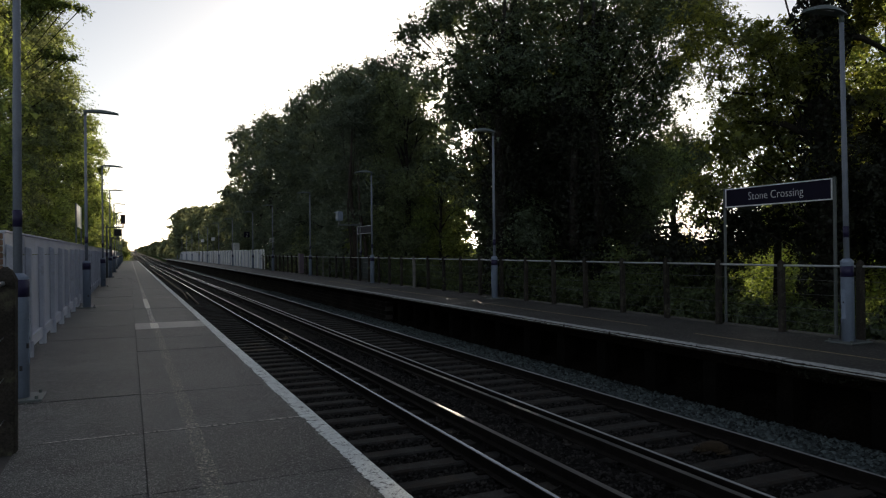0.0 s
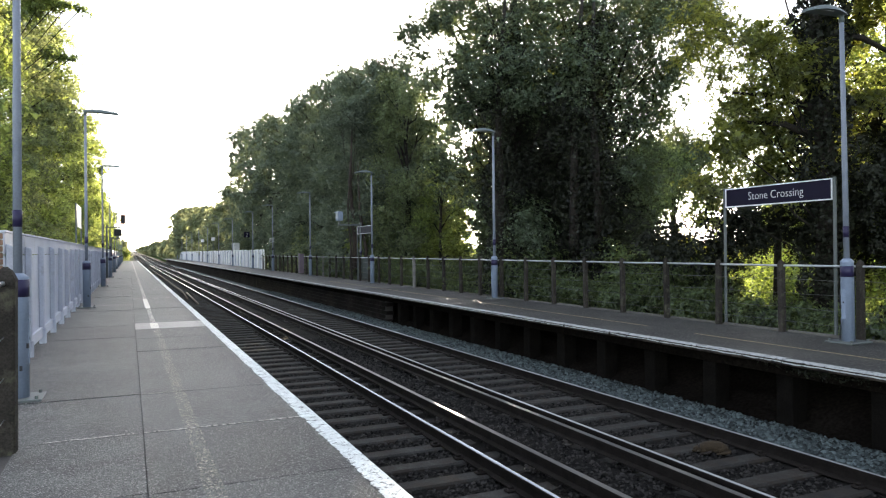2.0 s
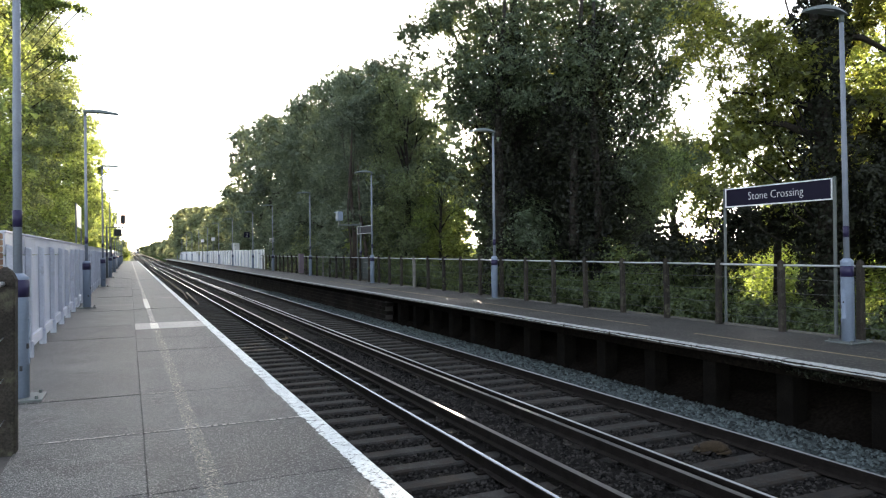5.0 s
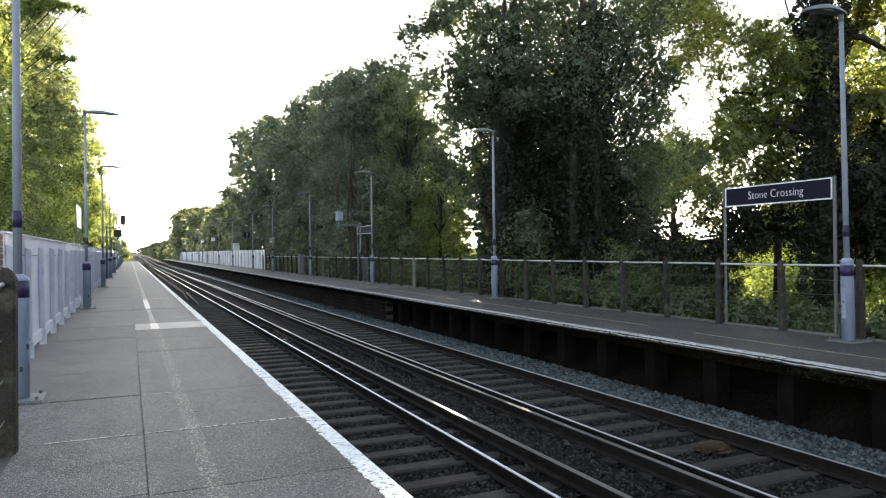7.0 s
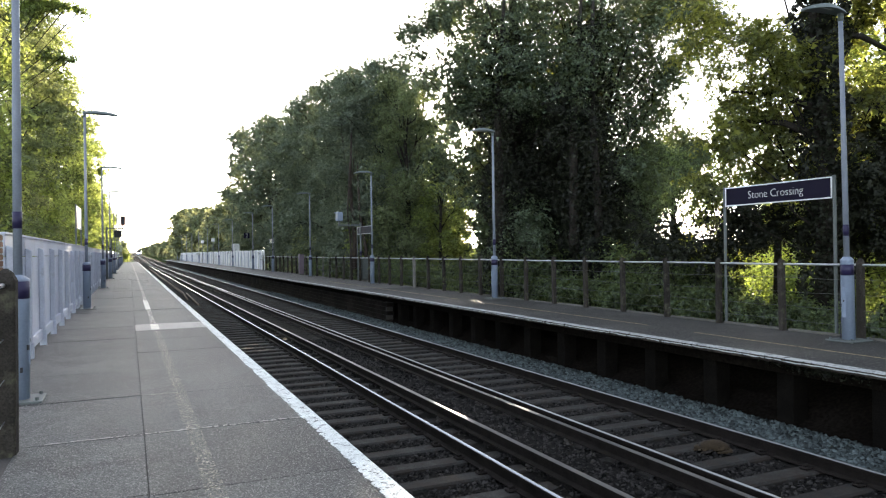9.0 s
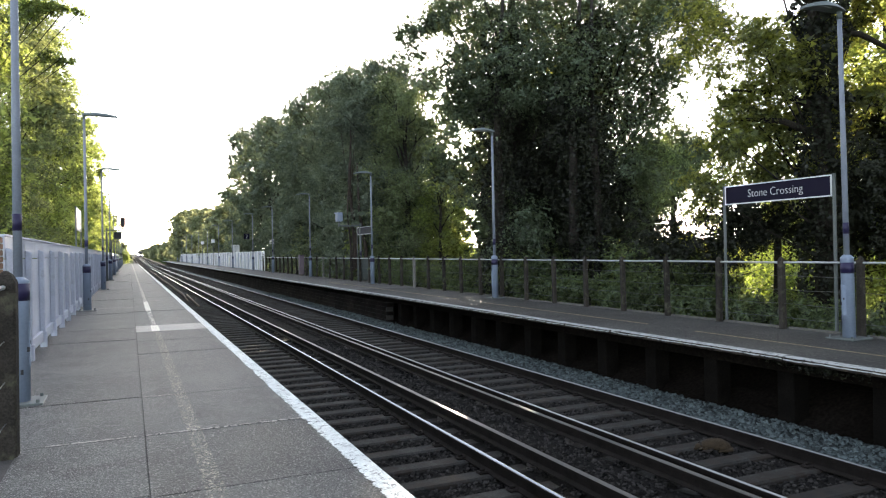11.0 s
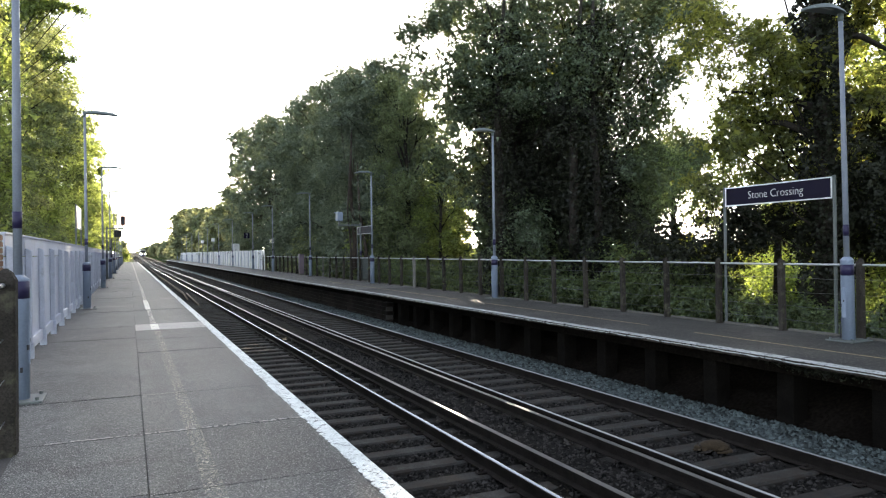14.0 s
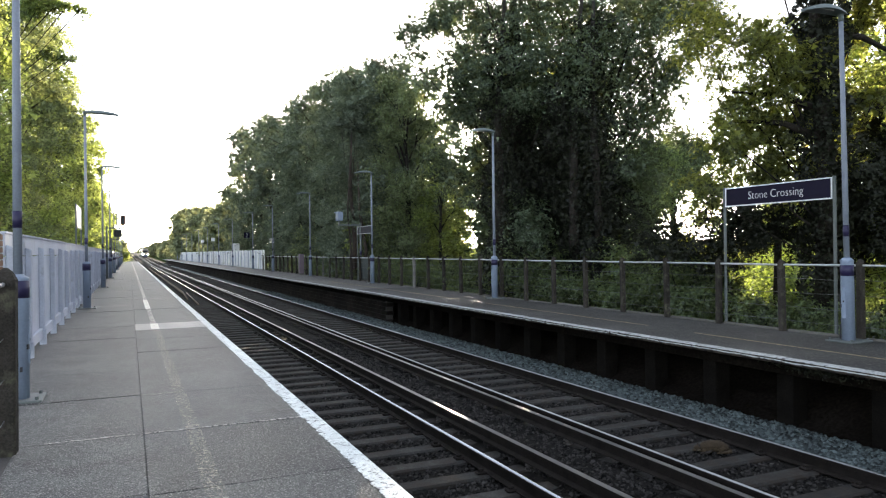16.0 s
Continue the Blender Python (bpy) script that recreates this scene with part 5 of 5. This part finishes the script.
def speaker_post(at):
    ob = thing("loudspeaker_post", at, "slim grey post with a loudspeaker box on top", "loudspeaker post", "loudspeaker posts")
    part("post", tubes("post", [([(0, 0, -0.05), (0, 0, 3.1)], [0.05, 0.045])], 10), M_SIGNG, ob)
    part("loudspeaker", box(-0.2, 0.2, -0.22, 0.22, 3.05, 3.5, 0.03), M_SIGNW, ob)
    return ob


def platform_number(at):
    ob = thing("platform_number_sign", at, "square dark platform number sign hanging from a lamp post", "sign")
    board = part("board", box(-0.24, 0.24, -0.02, 0.02, 0, 0.48, 0.004), M_SIGN, ob)
    me = text_mesh("2", 0.5)
    me.transform(Matrix.Translation((0, -0.024, 0.07)) @ Matrix.Rotation(radians(90), 4, "X"))
    part("numeral", me, M_LENS, board, "pale numeral")
    for z in (0.1, 0.38):
        part("bracket", box(0.24, 0.56, -0.012, 0.012, z - 0.015, z + 0.015), M_SIGNG, ob)
    return ob


def fox():
    """A small fox curled up asleep between two sleepers."""
    ob = thing("fox", (6.62, 6.72, -1.1), "small ginger fox lying curled up between the sleepers", "fox", rz=-22)
    ob.scale = (0.94, 0.94, 0.84)

    def blob(name, at, size, mat, rz=0, ry=0, par=None, seed=0):
        bm = bmesh.new()
        bmesh.ops.create_icosphere(bm, subdivisions=3, radius=1.0)
        for v in bm.verts:
            k = 1 + 0.06 * noise.noise(v.co * 2.2 + Vector((seed, 0, 0)))
            v.co *= k
        bmesh.ops.transform(bm, verts=bm.verts, matrix=pose(*at, 0, ry, rz) @ Matrix.Diagonal((*size, 1)))
        for f in bm.faces:
            f.smooth = True
        return part(name, bm, mat, par or ob)
    rings = ((0.238, 0.0, 0.05, 0.012, 0.012), (0.225, -0.005, 0.055, 0.045, 0.045), (0.185, 0.0, 0.068, 0.075, 0.068), (0.12, 0.01, 0.082, 0.092, 0.084), (0.04, 0.015, 0.087, 0.096, 0.09),
             (-0.04, 0.012, 0.086, 0.088, 0.088), (-0.105, 0.004, 0.083, 0.074, 0.076), (-0.15, -0.012, 0.08, 0.058, 0.058), (-0.185, -0.026, 0.078, 0.04, 0.042))
    vs, fs, k = [], [], 14
    for x, y, z, ry, rz in rings:
        for a in range(k):
            w = 2 * math.pi * a / k
            p = Vector((x, y + ry * math.cos(w), max(0.004, z + rz * math.sin(w))))
            vs.append(p + Vector((0, 0.006, 0.006)) * noise.noise(p * 16))
    for r in range(len(rings) - 1):
        fs += [(r * k + a, r * k + (a + 1) % k, (r + 1) * k + (a + 1) % k, (r + 1) * k + a) for a in range(k)]
    fs += [tuple(range(k)), tuple(range((len(rings) - 1) * k + k - 1, (len(rings) - 1) * k - 1, -1))]
    me = bpy.data.meshes.new("body")
    me.from_pydata(vs, [], fs)
    me.polygons.foreach_set("use_smooth", [True] * len(fs))
    body = part("body", me, M_FUR, ob)
    blob("haunch", (0.125, -0.045, 0.056), (0.078, 0.05, 0.055), M_FUR, 14, 0, body, 2)
    blob("chest", (-0.125, -0.05, 0.05), (0.045, 0.03, 0.036), M_FUR, 0, 0, body, 3)
    head = blob("head", (-0.2, -0.04, 0.083), (0.056, 0.048, 0.045), M_FUR, 24, 10, None, 4)
    blob("cheek", (-0.195, -0.078, 0.066), (0.028, 0.014, 0.02), M_FURW, 10, 0, head, 8)
    blob("muzzle", (-0.25, -0.066, 0.06), (0.042, 0.02, 0.018), M_FUR, 30, 22, head, 5)
    blob("nose", (-0.287, -0.087, 0.046), (0.009, 0.009, 0.008), M_FURD, 0, 0, head, 6)
    for y in (-0.07, -0.01):
        bm = bmesh.new()
        bmesh.ops.create_cone(bm, cap_ends=True, segments=8, radius1=0.02, radius2=0.003, depth=0.045, matrix=pose(-0.185, y, 0.133, 14 if y > -0.04 else -14, 14, 0))
        part("ear", bm, M_FURD, head)
    run = [(0.21, -0.01, 0.05), (0.235, -0.05, 0.036), (0.215, -0.092, 0.03), (0.15, -0.112, 0.026), (0.08, -0.115, 0.022)]
    part("tail", tubes("tail", [(run, [0.02, 0.026, 0.027, 0.025, 0.012])], 10), M_FUR, ob)
    blob("tail_tip", (0.06, -0.113, 0.02), (0.034, 0.014, 0.014), M_FUR, 0, 0, None, 7)
    for k, (x, y) in enumerate(((-0.12, -0.07), (-0.07, -0.085))):
        part("leg", tubes("leg", [([(x + 0.06, y + 0.05, 0.05), (x, y, 0.024), (x - 0.07, y - 0.015, 0.016)], [0.028, 0.018, 0.012])], 8), M_FURD, ob)
    return ob


brick_pier()
monitor_mast((10.42, 33.4, 0), 1.12, 2.75, (0.27, 0.44), "grey mast with a boxed monitor on a cantilever arm", 180, M_LAMP)
# a signal with a brown head, built from the monitor mast's parts
monitor_mast((-1.22, 47.0, 0), 0.95, 3.05, (0.26, 0.55), "grey signal mast with a brown boxed head on an arm", 0, M_HOOD)
monitor_mast((-1.22, 60.0, 0), 0.5, 2.6, (0.55, 0.55), "grey mast with a wide dark monitor box")
cabinet((10.75, 33.9, -0.02), 0.5, 0.6, 1.15, M_SIGNG, "grey steel equipment cabinet behind the fence")
cabinet((10.2, 45.6, 0.0), 0.3, 0.4, 1.3, M_CABI, "slim mauve equipment cabinet against the fence")
cabinet((11.0, 82.3, -0.02), 0.7, 0.9, 2.5, M_WFENCE, "white equipment hut behind the boarded fence")
speaker_post((10.3, 114, 0))
speaker_post((10.3, 99, 0))
platform_number((9.42, 63.4, 2.75))
name_sign((-1.42, 24.6, 0), 2.4, 2.3, 2.95, "", 0.2, "pale sign board on two posts behind the panel fence", 90, M_SIGNL)
fox()
bar = thing("spare_timber", (3.05, 0, -1.06), "weathered timbers with splayed ends laid between the rails", "timber")
part("beam", box(-0.04, 0.04, 47, 130, 0.0, 0.13, 0.01), M_TIMBER, bar)
for k, (x0, x1, y0, y1) in enumerate(((0.0, -0.2, 47, 40.5), (0.15, -0.02, 46, 36))):
    part("splayed_end", tubes("splayed_end", [([(x0, y0, 0.09), (x1, y1, 0.06)], [0.045, 0.045])], 6), M_TIMBER, bar)


# ---- train ----
def train():
    ob = thing("train", (6.34, 800, RAIL_Z), "approaching electric passenger train with lit headlights", "train")
    prof = [(-1.38, 0.95), (-1.4, 2.4), (-1.3, 3.0), (-1.0, 3.5), (-0.5, 3.74), (0.5, 3.74), (1.0, 3.5), (1.3, 3.0), (1.4, 2.4), (1.38, 0.95)]
    for c in range(4):
        y = c * 20.3
        car = part("carriage", prism(prof, 19.9 - (1.2 if c == 0 else 0), "carriage", start=y + (1.2 if c == 0 else 0)), M_TRAINW, ob)
        part("underframe", box(-1.2, 1.2, y + 1.0, y + 19.4, 0.35, 0.95), M_TRAINU, car)
        for sx in (-1, 1):
            for w in range(6):
                part("window", box(sx * 1.375 - 0.03, sx * 1.375 + 0.03, y + 2.6 + 2.8 * w, y + 4.4 + 2.8 * w, 1.75, 2.6), M_TRAING, car)
        for b in (2.6, 16.6):
            for a in (-1.1, 1.1):
                wh = bmesh.new()
                bmesh.ops.create_cone(wh, cap_ends=True, segments=16, radius1=0.42, radius2=0.42, depth=1.6, matrix=Matrix.Translation((0, y + b + a, 0.42)) @ Matrix.Rotation(radians(90), 4, "Y"))
                part("wheelset", wh, M_TRAINU, car)
    cab_v, cab_f = [], []
    n = len(prof)
    for yy, k, dz in ((1.2, 1.0, 0.0), (0.5, 0.985, -0.03), (0.12, 0.95, -0.1), (0.0, 0.9, -0.16)):
        cab_v += [(x * k, yy + max(0, z - 2.0) * 0.35 * (1.2 - yy), z + (dz if z > 2 else 0)) for x, z in prof]
    for j in range(3):
        cab_f += [(j * n + i, j * n + (i + 1) % n, (j + 1) * n + (i + 1) % n, (j + 1) * n + i) for i in range(n)]
    cab_f.append(tuple(3 * n + i for i in range(n)))
    me = bpy.data.meshes.new("cab")
    me.from_pydata(cab_v, [], cab_f)
    cab = part("cab", me, M_TRAINY, ob, "yellow painted cab front")
    part("windscreen", box(-1.0, 1.0, 0.05, 0.5, 2.05, 2.95, 0.05), M_TRAING, cab)
    part("skirt", box(-1.15, 1.15, 0.0, 0.9, 0.3, 1.0, 0.05), M_TRAINB, cab)
    for x in (-0.95, 0.95):
        h = bmesh.new()
        bmesh.ops.create_cone(h, cap_ends=True, segments=12, radius1=0.24 if x < 0 else 0.12, radius2=0.2 if x < 0 else 0.1, depth=0.08, matrix=Matrix.Translation((x, -0.03, 1.35)) @ Matrix.Rotation(radians(90), 4, "X"))
        part("headlight", h, M_HEADLIGHT, cab, "lit headlight")
    return ob


TRAIN = train()


def motions():
    rows = []
    for t in (0, 2, 4, 6, 8, 10, 12, 14, 16):
        rows.append((t, pose(6.34, 330 + 28.0 * (16 - t), RAIL_Z + 0.004 + grade(330 + 28.0 * (16 - t)), math.degrees(math.atan(0.005)))))
    walk(TRAIN, rows)


motions()
